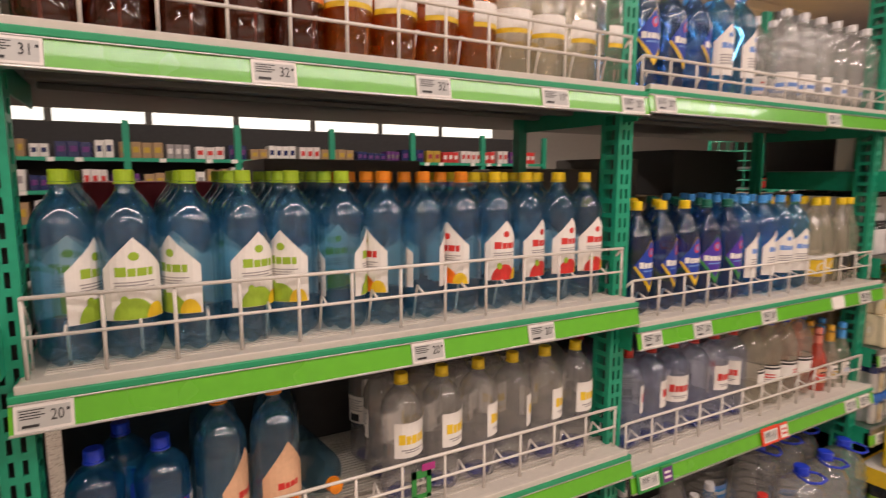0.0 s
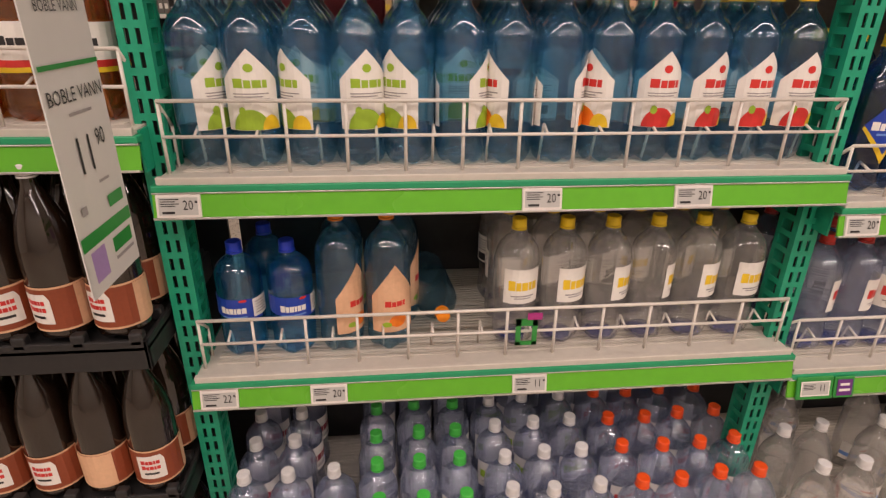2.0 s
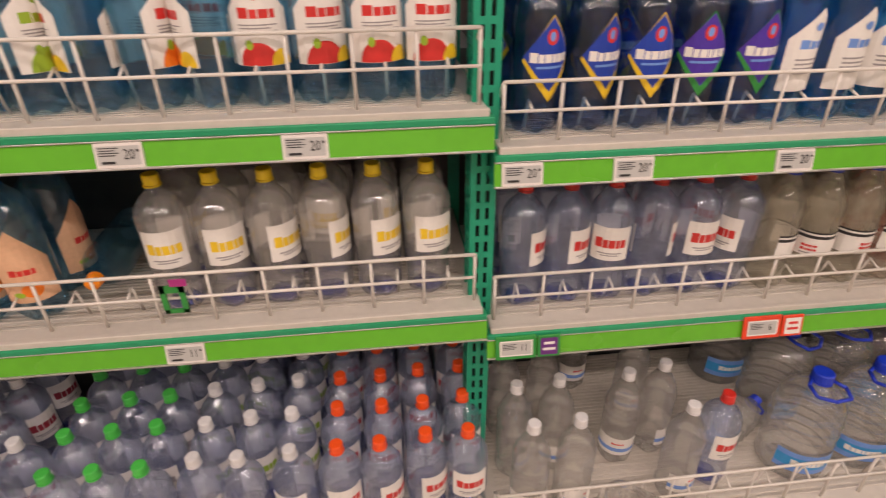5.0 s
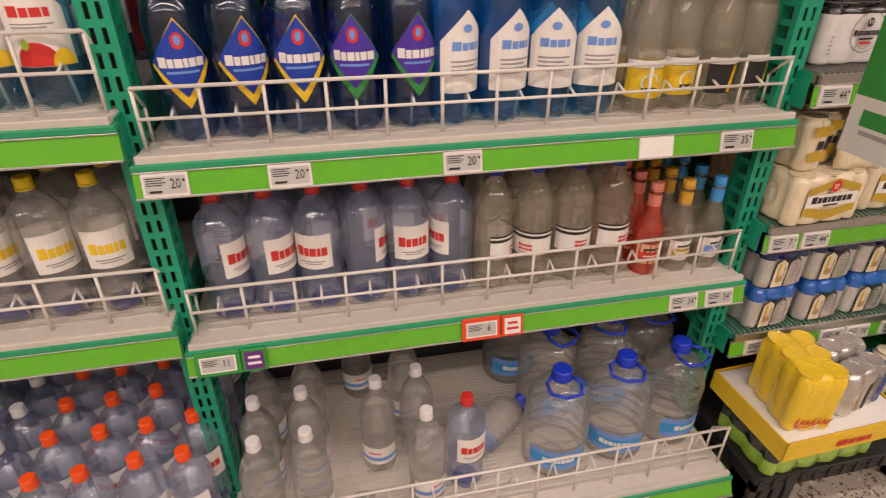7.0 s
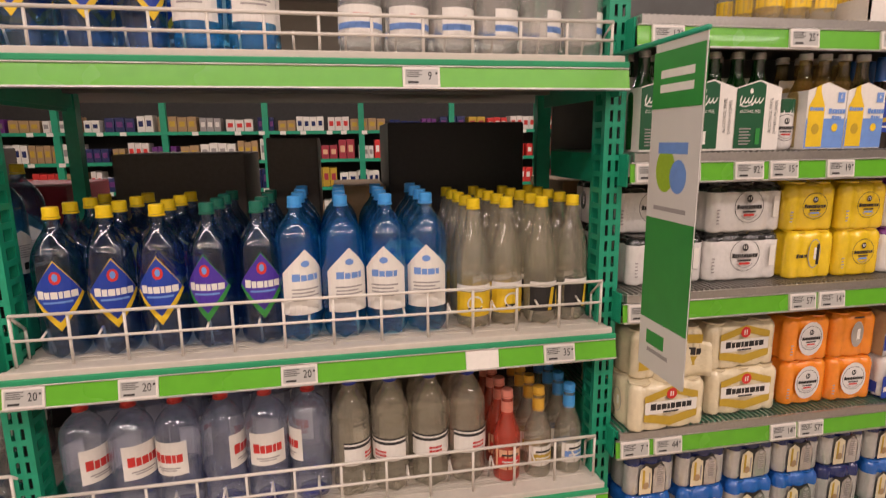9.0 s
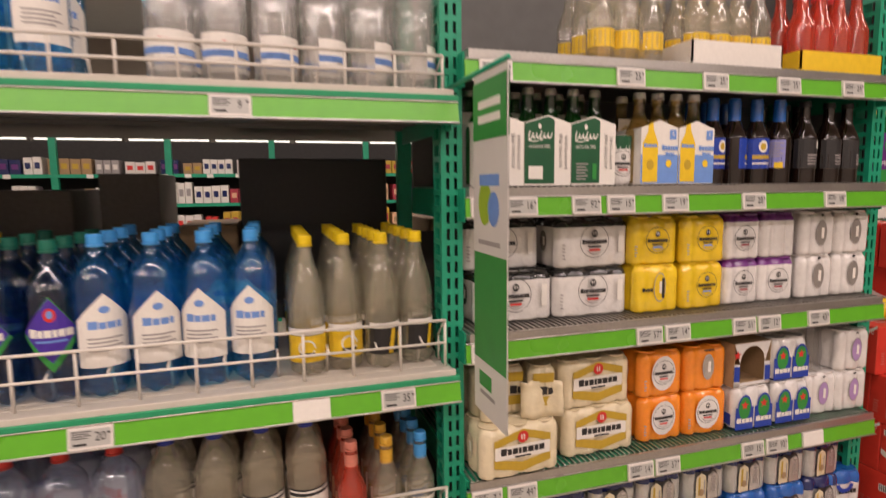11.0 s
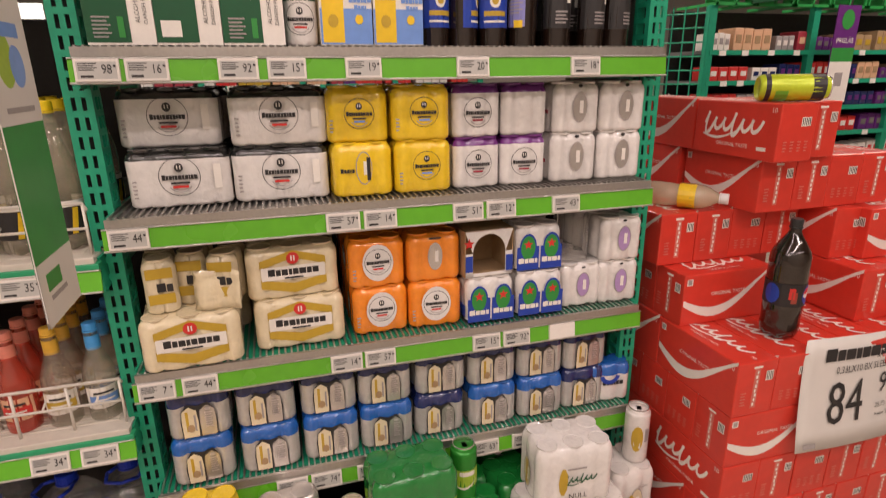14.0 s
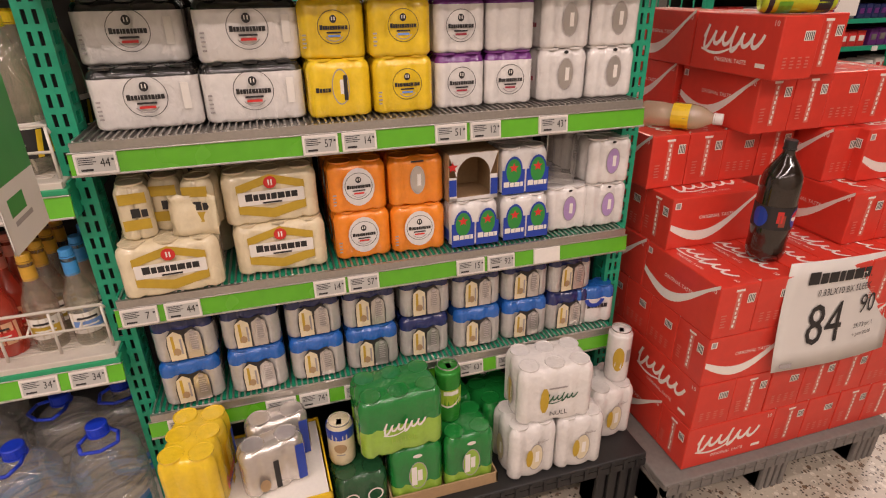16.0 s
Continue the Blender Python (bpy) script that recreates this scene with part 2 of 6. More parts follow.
# flat shapes: (polygon points, material); later ones lie above earlier ones
def rect(cx, cy, w, h, m):
    return ([(cx - w / 2, cy - h / 2), (cx + w / 2, cy - h / 2), (cx + w / 2, cy + h / 2), (cx - w / 2, cy + h / 2)], m)


def ell(cx, cy, rx, ry, m, n=20):
    return ([(cx + rx * math.cos(2 * math.pi * i / n), cy + ry * math.sin(2 * math.pi * i / n)) for i in range(n)], m)


def arc_band(cx, cy, r, w, a0, a1, m, sy=1.0, n=14):
    ang = [radians(a0 + (a1 - a0) * i / n) for i in range(n + 1)]
    return ([(cx + r * math.cos(a), cy + sy * r * math.sin(a)) for a in ang] + [(cx + (r - w) * math.cos(a), cy + sy * (r - w) * math.sin(a)) for a in reversed(ang)], m)


def ring(cx, cy, r, w, m, sy=1.0):
    return [arc_band(cx, cy, r, w, 0, 180, m, sy), arc_band(cx, cy, r, w, 180, 360, m, sy)]


def wave(x0, x1, y, amp, thick, m, n=14):
    top, bot = [], []
    for i in range(n + 1):
        s = i / n
        yy = y + amp * (-math.sin(math.pi * s * 1.25) + 0.9 * s)
        th = thick * (0.35 + 0.65 * math.sin(math.pi * min(1, s + 0.12)))
        top.append((x0 + (x1 - x0) * s, yy + th / 2)), bot.append((x0 + (x1 - x0) * s, yy - th / 2))
    return (bot + top[::-1], m)


def script_mark(cx, cy, w, h, m):
    """A flowing brand mark as one plain looping ribbon, no letters."""
    pts = []
    n = 64
    for i in range(n + 1):
        u = i / n
        a = h * (0.5 if u < 0.16 or 0.5 < u < 0.66 else 0.27)
        p = 2 * math.pi * 6.2 * u
        pts.append((cx - w / 2 + w * u + 0.35 * a * math.sin(p) + 0.03 * w * math.cos(p), cy + a * math.sin(p)))
    out = []
    for (x0, y0), (x1, y1) in zip(pts, pts[1:]):
        d = math.hypot(x1 - x0, y1 - y0) or 1
        nx, ny = -(y1 - y0) / d, (x1 - x0) / d
        t = h * (0.055 + 0.035 * abs(ny))
        ex, ey = (x1 - x0) * 0.15, (y1 - y0) * 0.15
        out.append(([(x0 - ex + nx * t, y0 - ey + ny * t), (x0 - ex - nx * t, y0 - ey - ny * t), (x1 + ex - nx * t, y1 + ey - ny * t), (x1 + ex + nx * t, y1 + ey + ny * t)], m, "t"))
    return [rect(cx, cy, w * 0.01, h * 0.02, m)] + out + [wave(cx - w * 0.5, cx + w * 0.2, cy - h * 0.5, h * 0.22, h * 0.12, m, 8)]


def word_bar(cx, cy, w, h, m, n=6):
    """A brand word as a row of plain blocks of uneven width, the first one taller."""
    n = max(2, n)
    ws = [(1.0, 0.7, 0.9, 0.5, 0.8)[i % 5] for i in range(n)]
    g = w * 0.14 / n
    unit = (w - g * (n - 1)) / sum(ws)
    x, out = cx - w / 2, []
    for i, k in enumerate(ws):
        hh = h * (0.95 if i == 0 else 0.8)
        out.append(rect(x + k * unit / 2, cy - h / 2 + hh / 2, k * unit, hh, m))
        x += k * unit + g
    return [out[0]] + [(o[0], o[1], "t") for o in out[1:]]


def fine_print(cx, cy, w, h, m, rows=4):
    g = h / rows
    return [rect(cx - (0.08 * w if i % 2 else 0), cy + h / 2 - g * (i + 0.5), w * (0.8 if i % 2 else 1), g * 0.42, m) for i in range(rows)]


TEXTS = {}


def text(body, cx, cy, size, m, turn=0.0, squeeze=1.0):
    """Lettering in the built-in font as flat triangles."""
    if body not in TEXTS:
        cu = bpy.data.curves.new("lettering", "FONT")
        cu.body, cu.size, cu.align_x, cu.align_y, cu.resolution_u = body, 1.0, "CENTER", "CENTER", 2
        tmp = bpy.data.objects.new("lettering", cu)
        me = bpy.data.meshes.new_from_object(tmp)
        TEXTS[body] = [[tuple(me.vertices[i].co.xy) for i in p.vertices] for p in me.polygons]
        bpy.data.objects.remove(tmp)
    c, s = math.cos(radians(turn)), math.sin(radians(turn))
    return [([(cx + size * (squeeze * x * c - y * s), cy + size * (squeeze * x * s + y * c)) for x, y in poly], m, "t") for poly in TEXTS[body]]


def decal(name, shapes, radius=None, base=0.0, step=0.00015, flat="xz", seg=0.012):
    """Shapes laid flat (facing -y) or bent round an upright cylinder of that radius (facing -y)."""
    mats, bm = [], bmesh.new()
    layer = 0
    for count, sh in enumerate(shapes):
        pts, m = sh[0], sh[1]
        if len(sh) == 2:
            layer += 1
        if m not in mats:
            mats.append(m)
        sub = bmesh.new()
        f = sub.faces.new([sub.verts.new((x, 0, y)) for x, y in pts])
        if f.calc_area() < 1e-10:
            sub.free()
            continue
        f.normal_update()
        if f.normal.y > 0:
            f.normal_flip()
        if radius:
            if len(pts) > 4:
                bmesh.ops.triangulate(sub, faces=sub.faces[:])
            xs = [p[0] for p in pts]
            k = math.ceil(min(xs) / seg)
            while k * seg < max(xs):
                bmesh.ops.bisect_plane(sub, geom=sub.verts[:] + sub.edges[:] + sub.faces[:], plane_co=(k * seg, 0, 0), plane_no=(1, 0, 0))
                k += 1
        rr = base + step * layer + (1.2e-5 * (count % 40) if len(sh) > 2 else 0)
        for v in sub.verts:
            if radius:
                a = v.co.x / radius
                v.co = ((radius + rr) * math.sin(a), -(radius + rr) * math.cos(a), v.co.z)
            else:
                v.co.y = -rr
        vm = {v: bm.verts.new(v.co) for v in sub.verts}
        for f in sub.faces:
            bm.faces.new([vm[v] for v in f.verts]).material_index = mats.index(m)
        sub.free()
    return mesh_from(name, bm, mats)


def part(name, me, parent, m=None, label=""):
    ob = new(name, me)
    ob.parent = parent
    if m is not None:
        ob.matrix_basis = m
    if label:
        tagged(ob, label=label)
    return ob


def structure(ob, label=""):
    return tagged(ob, label=label, kind="structure")


# ---- room ----
def floor_material():
    m = bpy.data.materials.new("terrazzo")
    n, l = nodes_of(m)
    b = n["Principled BSDF"]
    tc = n.new("ShaderNodeTexCoord")
    prev = None
    base = n.new("ShaderNodeTexNoise")
    base.inputs["Scale"].default_value = 3
    ramp0 = n.new("ShaderNodeValToRGB")
    ramp0.color_ramp.elements[0].color, ramp0.color_ramp.elements[1].color = (0.4, 0.34, 0.27, 1), (0.5, 0.44, 0.35, 1)
    l.new(tc.outputs["Object"], base.inputs["Vector"]), l.new(base.outputs["Fac"], ramp0.inputs[0])
    prev = ramp0.outputs[0]
    for sc, cut, chips in ((42, 0.3, ((0.16, 0.1, 0.06, 1), (0.62, 0.56, 0.47, 1))), (95, 0.34, ((0.09, 0.07, 0.055, 1), (0.55, 0.47, 0.38, 1)))):
        v, w, mx, rp = n.new("ShaderNodeTexVoronoi"), n.new("ShaderNodeMath"), n.new("ShaderNodeMix"), n.new("ShaderNodeValToRGB")
        v.inputs["Scale"].default_value, v.inputs["Randomness"].default_value = sc, 1
        l.new(tc.outputs["Object"], v.inputs["Vector"])
        w.operation = "LESS_THAN"
        w.inputs[1].default_value = cut
        l.new(v.outputs["Distance"], w.inputs[0])
        sep = n.new("ShaderNodeSeparateColor")
        l.new(v.outputs["Color"], sep.inputs[0]), l.new(sep.outputs[0], rp.inputs[0])
        rp.color_ramp.interpolation = "CONSTANT"
        rp.color_ramp.elements[0].color, rp.color_ramp.elements[1].color = chips
        rp.color_ramp.elements[1].position = 0.55
        mx.data_type = "RGBA"
        l.new(w.outputs[0], mx.inputs[0]), l.new(prev, mx.inputs[6]), l.new(rp.outputs[0], mx.inputs[7])
        prev = mx.outputs[2]
    l.new(prev, b.inputs["Base Color"])
    b.inputs["Roughness"].default_value = 0.33
    return m


X0, X1, Y0, Y1 = -4.0, 12.0, -4.2, 7.0
structure(box_part("floor", (X0, X1, Y0, Y1, -0.1, 0), floor_material()), "beige terrazzo floor with dark stone chips")
WALLP = mat("painted_wall", (0.5, 0.46, 0.4), 0.8, scale=4, vary=0.06)
CEILP = mat("ceiling_panels", (0.42, 0.4, 0.37), 0.85, scale=4, vary=0.06)
structure(box_part("ceiling", (X0, X1, Y0, Y1, CEIL, CEIL + 0.1), CEILP), "off-white store ceiling")
structure(box_part("wall_south", (X0, X1, Y0 - 0.1, Y0, 0, CEIL), WALLP), "plain painted wall behind the aisle")
structure(box_part("wall_north", (X0, X1, Y1, Y1 + 0.1, 0, CEIL), WALLP), "pale painted store wall")
structure(box_part("wall_west", (X0 - 0.1, X0, Y0, Y1, 0, CEIL), WALLP), "pale painted store wall")
structure(box_part("wall_east", (X1, X1 + 0.1, Y0, Y1, 0, CEIL), WALLP), "pale painted store wall")
for lx, ly, length, width, watts in LAMPS:
    bm = bmesh.new()
    add_box(bm, -length / 2 - 0.04, length / 2 + 0.04, -0.11, 0.11, -0.1, 0, 0, 0.01)
    tagged(new("ceiling_lamp", mesh_from("ceiling_lamp", bm, [WHITE])), "long white metal strip lamp fixed to the ceiling", "ceiling lamp", "ceiling lamps").matrix_basis = pose(lx, ly, CEIL)

# ---- shelving ----
POSTX = [-1.23, 0.02, 1.265, 2.51, 3.752]
POSTY = 0.055


def post_mesh(h):
    """Slotted upright: webs and bridges round real slots in front and on the sides, hollow, a black strip inside
    standing in for shade.
    """
    bm = bmesh.new()
    w, d, p, hole = 0.048, 0.06, 0.036, 0.024
    for x, e in ((-w / 2, 0.0115), (-0.005, 0.01), (w / 2 - 0.0115, 0.0115)):
        add_box(bm, x, x + e, 0, 0.003, 0, h)
    for y in (0.003, d - 0.012):
        for x in (-w / 2, w / 2 - 0.003):
            add_box(bm, x, x + 0.003, y, y + 0.012, 0, h)
    for i in range(int(h / p)):
        z = i * p
        for x in (-w / 2 + 0.0115, 0.005):
            add_box(bm, x, x + w / 2 - 0.0165, 0, 0.003, z, z + p - hole)
        for x in (-w / 2, w / 2 - 0.003):
            add_box(bm, x, x + 0.003, 0.015, d - 0.012, z, z + p - hole)
    add_box(bm, -w / 2 + 0.004, w / 2 - 0.004, d - 0.012, d - 0.004, 0, h)
    # added black strip: puts the shade behind the slots into colour
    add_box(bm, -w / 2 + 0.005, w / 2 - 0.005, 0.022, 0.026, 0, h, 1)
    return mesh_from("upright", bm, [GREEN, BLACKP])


PM = post_mesh(2.15)
for x in POSTX:
    tagged(part("shelf_post", PM, None, pose(x, POSTY, 0)), "green painted slotted steel shelving upright", "shelf post", "shelving uprights")


EINK = mat("grey_display", (0.47, 0.46, 0.43), 0.45, scale=30, vary=0.06)


def tag_mesh(price, blank=False):
    w, h = 0.07, 0.037
    sh = [rect(0, 0, w, h, TAGP)]
    if blank:
        return decal("card", [rect(0, 0, w, h, PAPER)], base=0.004)
    sh += [rect(0, 0, w * 0.9, h * 0.8, EINK)]
    sh += fine_print(-0.014, 0.006, 0.03, 0.015, INK, 4) + [rect(-0.016, -0.0105, 0.02, 0.004, INK)]
    sh += text(price, 0.016, 0.001, 0.023, INK, 0, 0.75)
    sh += [rect(0.029, 0.007, 0.004, 0.004, INK)]
    return decal("card", sh, base=0.004)


TAGM = {}
bm = bmesh.new()
add_box(bm, -0.036, 0.036, -0.004, 0.004, -0.0195, 0.0195, 0, 0.0015)
TAGBODY = mesh_from("holder", bm, [TAGP])


def price_tag(x, ztop, price, y=0.0, lean=-12):
    if price not in TAGM:
        TAGM[price] = tag_mesh(price, price == "")
    ob = new("price_tag", TAGBODY)
    part("card", TAGM[price], ob)
    ob.matrix_basis = pose(x + 0.036, y - 0.002, ztop - 0.019, lean)
    tagged(ob, "small white price label clipped on a green shelf edge", "price tag", "shelf price tags")
    return ob


def shelf(name, x0, x1, ztop, depth=0.46, style="white", y=0.0, fence=0.0, lean=-12):
    """One shelf: deck, front lip, slanted price rail with ends, wire fence."""
    root = new(name, None)
    root.empty_display_size = 0.1
    deckz = ztop + 0.024
    L = x1 - x0
    bm = bmesh.new()
    if style == "white":
        add_box(bm, 0, L, 0.012, depth, deckz - 0.02, deckz, 0, 0.003)
        for i in range(int((depth - 0.06) / 0.012)):
            add_box(bm, 0.03, L - 0.03, 0.05 + i * 0.012, 0.055 + i * 0.012, deckz, deckz + 0.002, 0)
        me = mesh_from("deck", bm, [SHELFW])
        # ribbed plate below the deck, darker grey than the cream top
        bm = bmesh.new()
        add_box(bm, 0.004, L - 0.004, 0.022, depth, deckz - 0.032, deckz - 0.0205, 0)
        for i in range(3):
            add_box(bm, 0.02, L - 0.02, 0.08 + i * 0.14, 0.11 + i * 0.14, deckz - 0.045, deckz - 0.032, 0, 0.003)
        part("underside", mesh_from("underside", bm, [GREYBACK]), root, pose(x0, y, 0), "dark grey underside with stiffening ribs")
    else:
        add_box(bm, 0, L, 0.012, depth, deckz - 0.022, deckz - 0.006, 0)
        for i in range(int(L / 0.0135)):
            add_box(bm, 0.004 + i * 0.0135, 0.008 + i * 0.0135, 0.004, depth, deckz - 0.006, deckz, 1)
        add_box(bm, 0, L, -0.004, 0.004, deckz - 0.02, deckz - 0.003, 1)
        me = mesh_from("deck", bm, [STEEL if style == "steel" else GREEN, STEEL])
    part("deck", me, root, pose(x0, y, 0))
    bm = bmesh.new()
    if style == "white":
        add_box(bm, 0, L, 0.0, 0.012, deckz - 0.022, deckz + 0.004, 0, 0.002)
        part("front_lip", mesh_from("front_lip", bm, [SHELFW]), root, pose(x0, y, 0))
        bm = bmesh.new()
        add_box(bm, -0.008, L + 0.008, -0.005, 0.02, ztop + 0.0035, ztop + 0.0155, 0, 0.002)
        part("edge_strip", mesh_from("edge_strip", bm, [RAILD]), root, pose(x0, y, 0))
    bm = bmesh.new()
    add_box(bm, -0.008, L + 0.008, -0.002, 0.002, -0.04, 0.0, 0, 0.0008)
    add_box(bm, -0.008, L + 0.008, -0.006, 0.004, -0.043, -0.039, 1, 0.001)
    add_box(bm, -0.008, L + 0.008, -0.005, 0.004, 0.0, 0.003, 1, 0.001)
    part("price_rail", mesh_from("price_rail", bm, [RAILL, STEEL]), root, pose(x0, y, ztop, lean))
    for ex in (-0.004, L):
        bm = bmesh.new()
        add_box(bm, ex, ex + 0.004, 0.02, depth, ztop - 0.05, deckz - 0.004, 0)
        part("bracket", mesh_from("bracket", bm, [GREEN]), root, pose(x0, y, 0))
    if fence:
        bm = bmesh.new()
        fy, r = 0.036, 0.0032
        n = round(L / 0.105)
        a, b = 0.012, L - 0.012
        for zz, rr in ((fence, r * 1.15), (fence * 0.52, r)):
            add_rod(bm, (a, fy, deckz + zz), (b, fy, deckz + zz), rr)
        for i in range(n + 1):
            xx = a + (b - a) * i / n
            add_rod(bm, (xx, fy + 0.002, deckz), (xx, fy + 0.002, deckz + fence), r)
        for xx in (a, b):
            add_rod(bm, (xx, fy, deckz + fence), (xx, fy + 0.05, deckz + fence * 0.6), r)
            add_rod(bm, (xx, fy + 0.05, deckz + fence * 0.6), (xx, fy + 0.05, deckz), r)
        for i in range(n):
            xx = a + (b - a) * (i + 0.5) / n
            add_rod(bm, (xx, fy + 0.05, deckz), (xx, fy + 0.03, deckz + fence * 0.62), r * 0.8)
            add_rod(bm, (xx, fy + 0.03, deckz + fence * 0.62), (xx, fy, deckz + fence * 0.52), r * 0.8)
        part("wire_fence", mesh_from("wire_fence", bm, [WHITE], True), root, pose(x0, y, 0))
    tagged(root, {"white": "cream metal shelf with lime green price rail and wire fence", "steel": "grey ribbed metal shelf with lime green price rail", "wire": "green wire shelf with lime green price rail"}[style], "shelf", "shelving shelves")
    return deckz


BX = {"L": (-1.2, 0.012), "A": (0.032, 1.262), "B": (1.28, 2.498), "C": (2.528, 3.735)}
DZ = {}
for key, zt, st, fe in (("L1", 1.66, "white", 0.1), ("L2", 1.195, "white", 0.12), ("A1", 1.617, "white", 0.12), ("A2", 1.113, "white", 0.122), ("A3", 0.716, "white", 0.108), ("B1", 1.625, "white", 0.075), ("B2", 1.046, "white", 0.103),
                        ("B3", 0.663, "white", 0.106), ("C1", 1.712, "steel", 0), ("C2", 1.434, "steel", 0), ("C3", 1.124, "steel", 0), ("C4", 0.792, "wire", 0), ("C5", 0.488, "wire", 0)):
    DZ[key] = shelf("shelf", *BX[key[0]], zt, style=st, fence=fe, lean=-12 if key[0] != "C" else -6)
for k in "AB":
    DZ[k + "4"] = shelf("base_shelf", *BX[k], 0.165, depth=0.6, y=-0.15, fence=0.13, lean=-25)

# backs, sides and the far side of the same shelving
for x0, x1, z0, z1, m in ((-1.2, 0, 0.0, 1.2, DARKBACK), (0.03, 1.25, 0.0, 1.06, DARKBACK), (1.28, 2.49, 0.0, 1.0, DARKBACK), (2.53, 3.735, 0.0, 1.33, DARKBACK), (2.53, 3.735, 1.44, 2.1, GREYBACK)):
    structure(box_part("back_panel", (x0, x1, 0.468, 0.48, z0, z1), m), "dark perforated steel back panel of the shelving")
structure(box_part("side_panel", (3.74, 3.748, 0.12, 0.47, 0.0, 2.1), GREYBACK), "grey sheet steel end panel of the shelving")
structure(box_part("back_post", (1.25, 1.28, 0.47, 0.5, 0, 2.1), GREEN), "green steel rear upright")
structure(box_part("back_post", (2.49, 2.53, 0.485, 0.51, 0, 2.1), GREEN), "green steel rear upright")

PRICES = {"A1": ((0.03, "31"), (0.37, "32"), (0.66, "32"), (0.95, "19"), (1.18, "25")), "A2": ((0.03, "20"), (0.648, "20"), (0.929, "20")), "A3": ((0.04, "22"), (0.25, "20"), (0.655, "11")),
          "B1": ((1.29, "20"), (2.04, "9")), "B2": ((1.284, "20"), (1.481, "20"), (1.781, "20"), (2.161, ""), (2.335, "35")), "B3": ((2.31, "34"), (2.402, "34")),
          "C1": ((2.55, "17"), (2.87, "25"), (3.1, "25"), (3.32, "25"), (3.53, "24")), "C2": ((2.53, "98"), (2.61, "16"), (2.765, "92"), (2.853, "15"), (3.0, "19"), (3.23, "20"), (3.495, "18")),
          "C3": ((2.53, "44"), (2.94, "57"), (3.02, "14"), (3.22, "51"), (3.3, "12"), (3.465, "43")), "C4": ((2.53, "7"), (2.615, "44"), (2.927, "14"), (3.005, "57"), (3.268, "15"), (3.348, "92"), (3.473, "")),
          "C5": ((2.56, "22"), (2.78, "22"), (2.86, "74"), (2.97, "21"), (3.27, "63"), (3.38, "63"))}
ZT = {"A1": 1.617, "A2": 1.113, "A3": 0.716, "B1": 1.625, "B2": 1.046, "B3": 0.663, "C1": 1.712, "C2": 1.434, "C3": 1.124, "C4": 0.792, "C5": 0.488}
for k, row in PRICES.items():
    for x, p in row:
        price_tag(x, ZT[k], p, -0.004, -12 if k[0] != "C" else -6)
price_tag(1.75, 0.165, "", -0.156, -25), price_tag(2.2, 0.165, "9", -0.156, -25)


def offer_frame(x, z, material, w=0.085, label="red plastic offer frame round a shelf price label"):
    bm = bmesh.new()
    add_box(bm, 0, w, -0.005, 0, -0.047, 0.006, 0, 0.002)
    add_box(bm, w + 0.002, w + 0.05, -0.006, -0.002, -0.046, 0.004, 0, 0.002)
    ob = new("offer_price_sign", mesh_from("offer_frame", bm, [material]))
    green = material is KGREEN
    card = [rect(w / 2, -0.021, 0.068, 0.035, PAPER), rect(w / 2, -0.021, 0.062, 0.029, EINK)] + fine_print(w / 2 - 0.014, -0.017, 0.028, 0.014, INK, 4) + text("11" if green else "6", w / 2 + 0.016, -0.02, 0.022, INK, 0, 0.75)
    card += [rect(w + 0.026, -0.021, 0.036, 0.038, PURPLE if green else PAPER), rect(w + 0.026, -0.014, 0.022, 0.006, PAPER if green else REDP), rect(w + 0.026, -0.027, 0.026, 0.006, PAPER if green else REDP)]
    part("card", decal("card", card, base=0.0062), ob)
    ob.matrix_basis = pose(x, -0.004, z, -12)
    tagged(ob, label, "offer frame")


offer_frame(1.822, 0.668, mat("offer_red", (0.75, 0.06, 0.02), 0.4))
offer_frame(1.288, 0.668, KGREEN, label="green plastic offer frame round a shelf price label")


# ---- bottles ----
def bottle(name, prof, material, cap, label, category, group, cap_r=0.0145, cap_h=0.02, decals=(), petal=0.0, seg=28, capname="cap", extra=None):
    """A bottle at the origin: body, cap and the labels bent round it."""
    pr = smooth_prof(prof)
    bm = bmesh.new()
    lathe(bm, pr, seg, petal)
    ob = new(name, mesh_from(name, bm, [material], True))
    top = prof[-1][1]
    bm = bmesh.new()
    lathe(bm, [(cap_r * 0.99, top - 0.006), (cap_r, top - 0.004), (cap_r, top + cap_h - 0.009), (cap_r * 0.9, top + cap_h - 0.007)], 18)
    lathe(bm, [(cap_r * 1.08, top - 0.01), (cap_r * 1.08, top - 0.007)], 18)
    part(capname, mesh_from("cap", bm, [cap], False), ob)
    for dn, me, turn in decals:
        part(dn, me, ob, pose(0, 0, 0, 0, 0, turn))
    if extra:
        extra(ob)
    tagged(ob, label, category, group)
    return ob


def place(ob, spots):
    """Puts a thing at the first spot and copies at the others: (x, y, z, turn)."""
    for i, (x, y, z, t) in enumerate(spots[1:]):
        copy_thing(ob, pose(x, y, z, 0, 0, t))
    x, y, z, t = spots[0]
    ob.matrix_basis = pose(x, y, z, 0, 0, t)


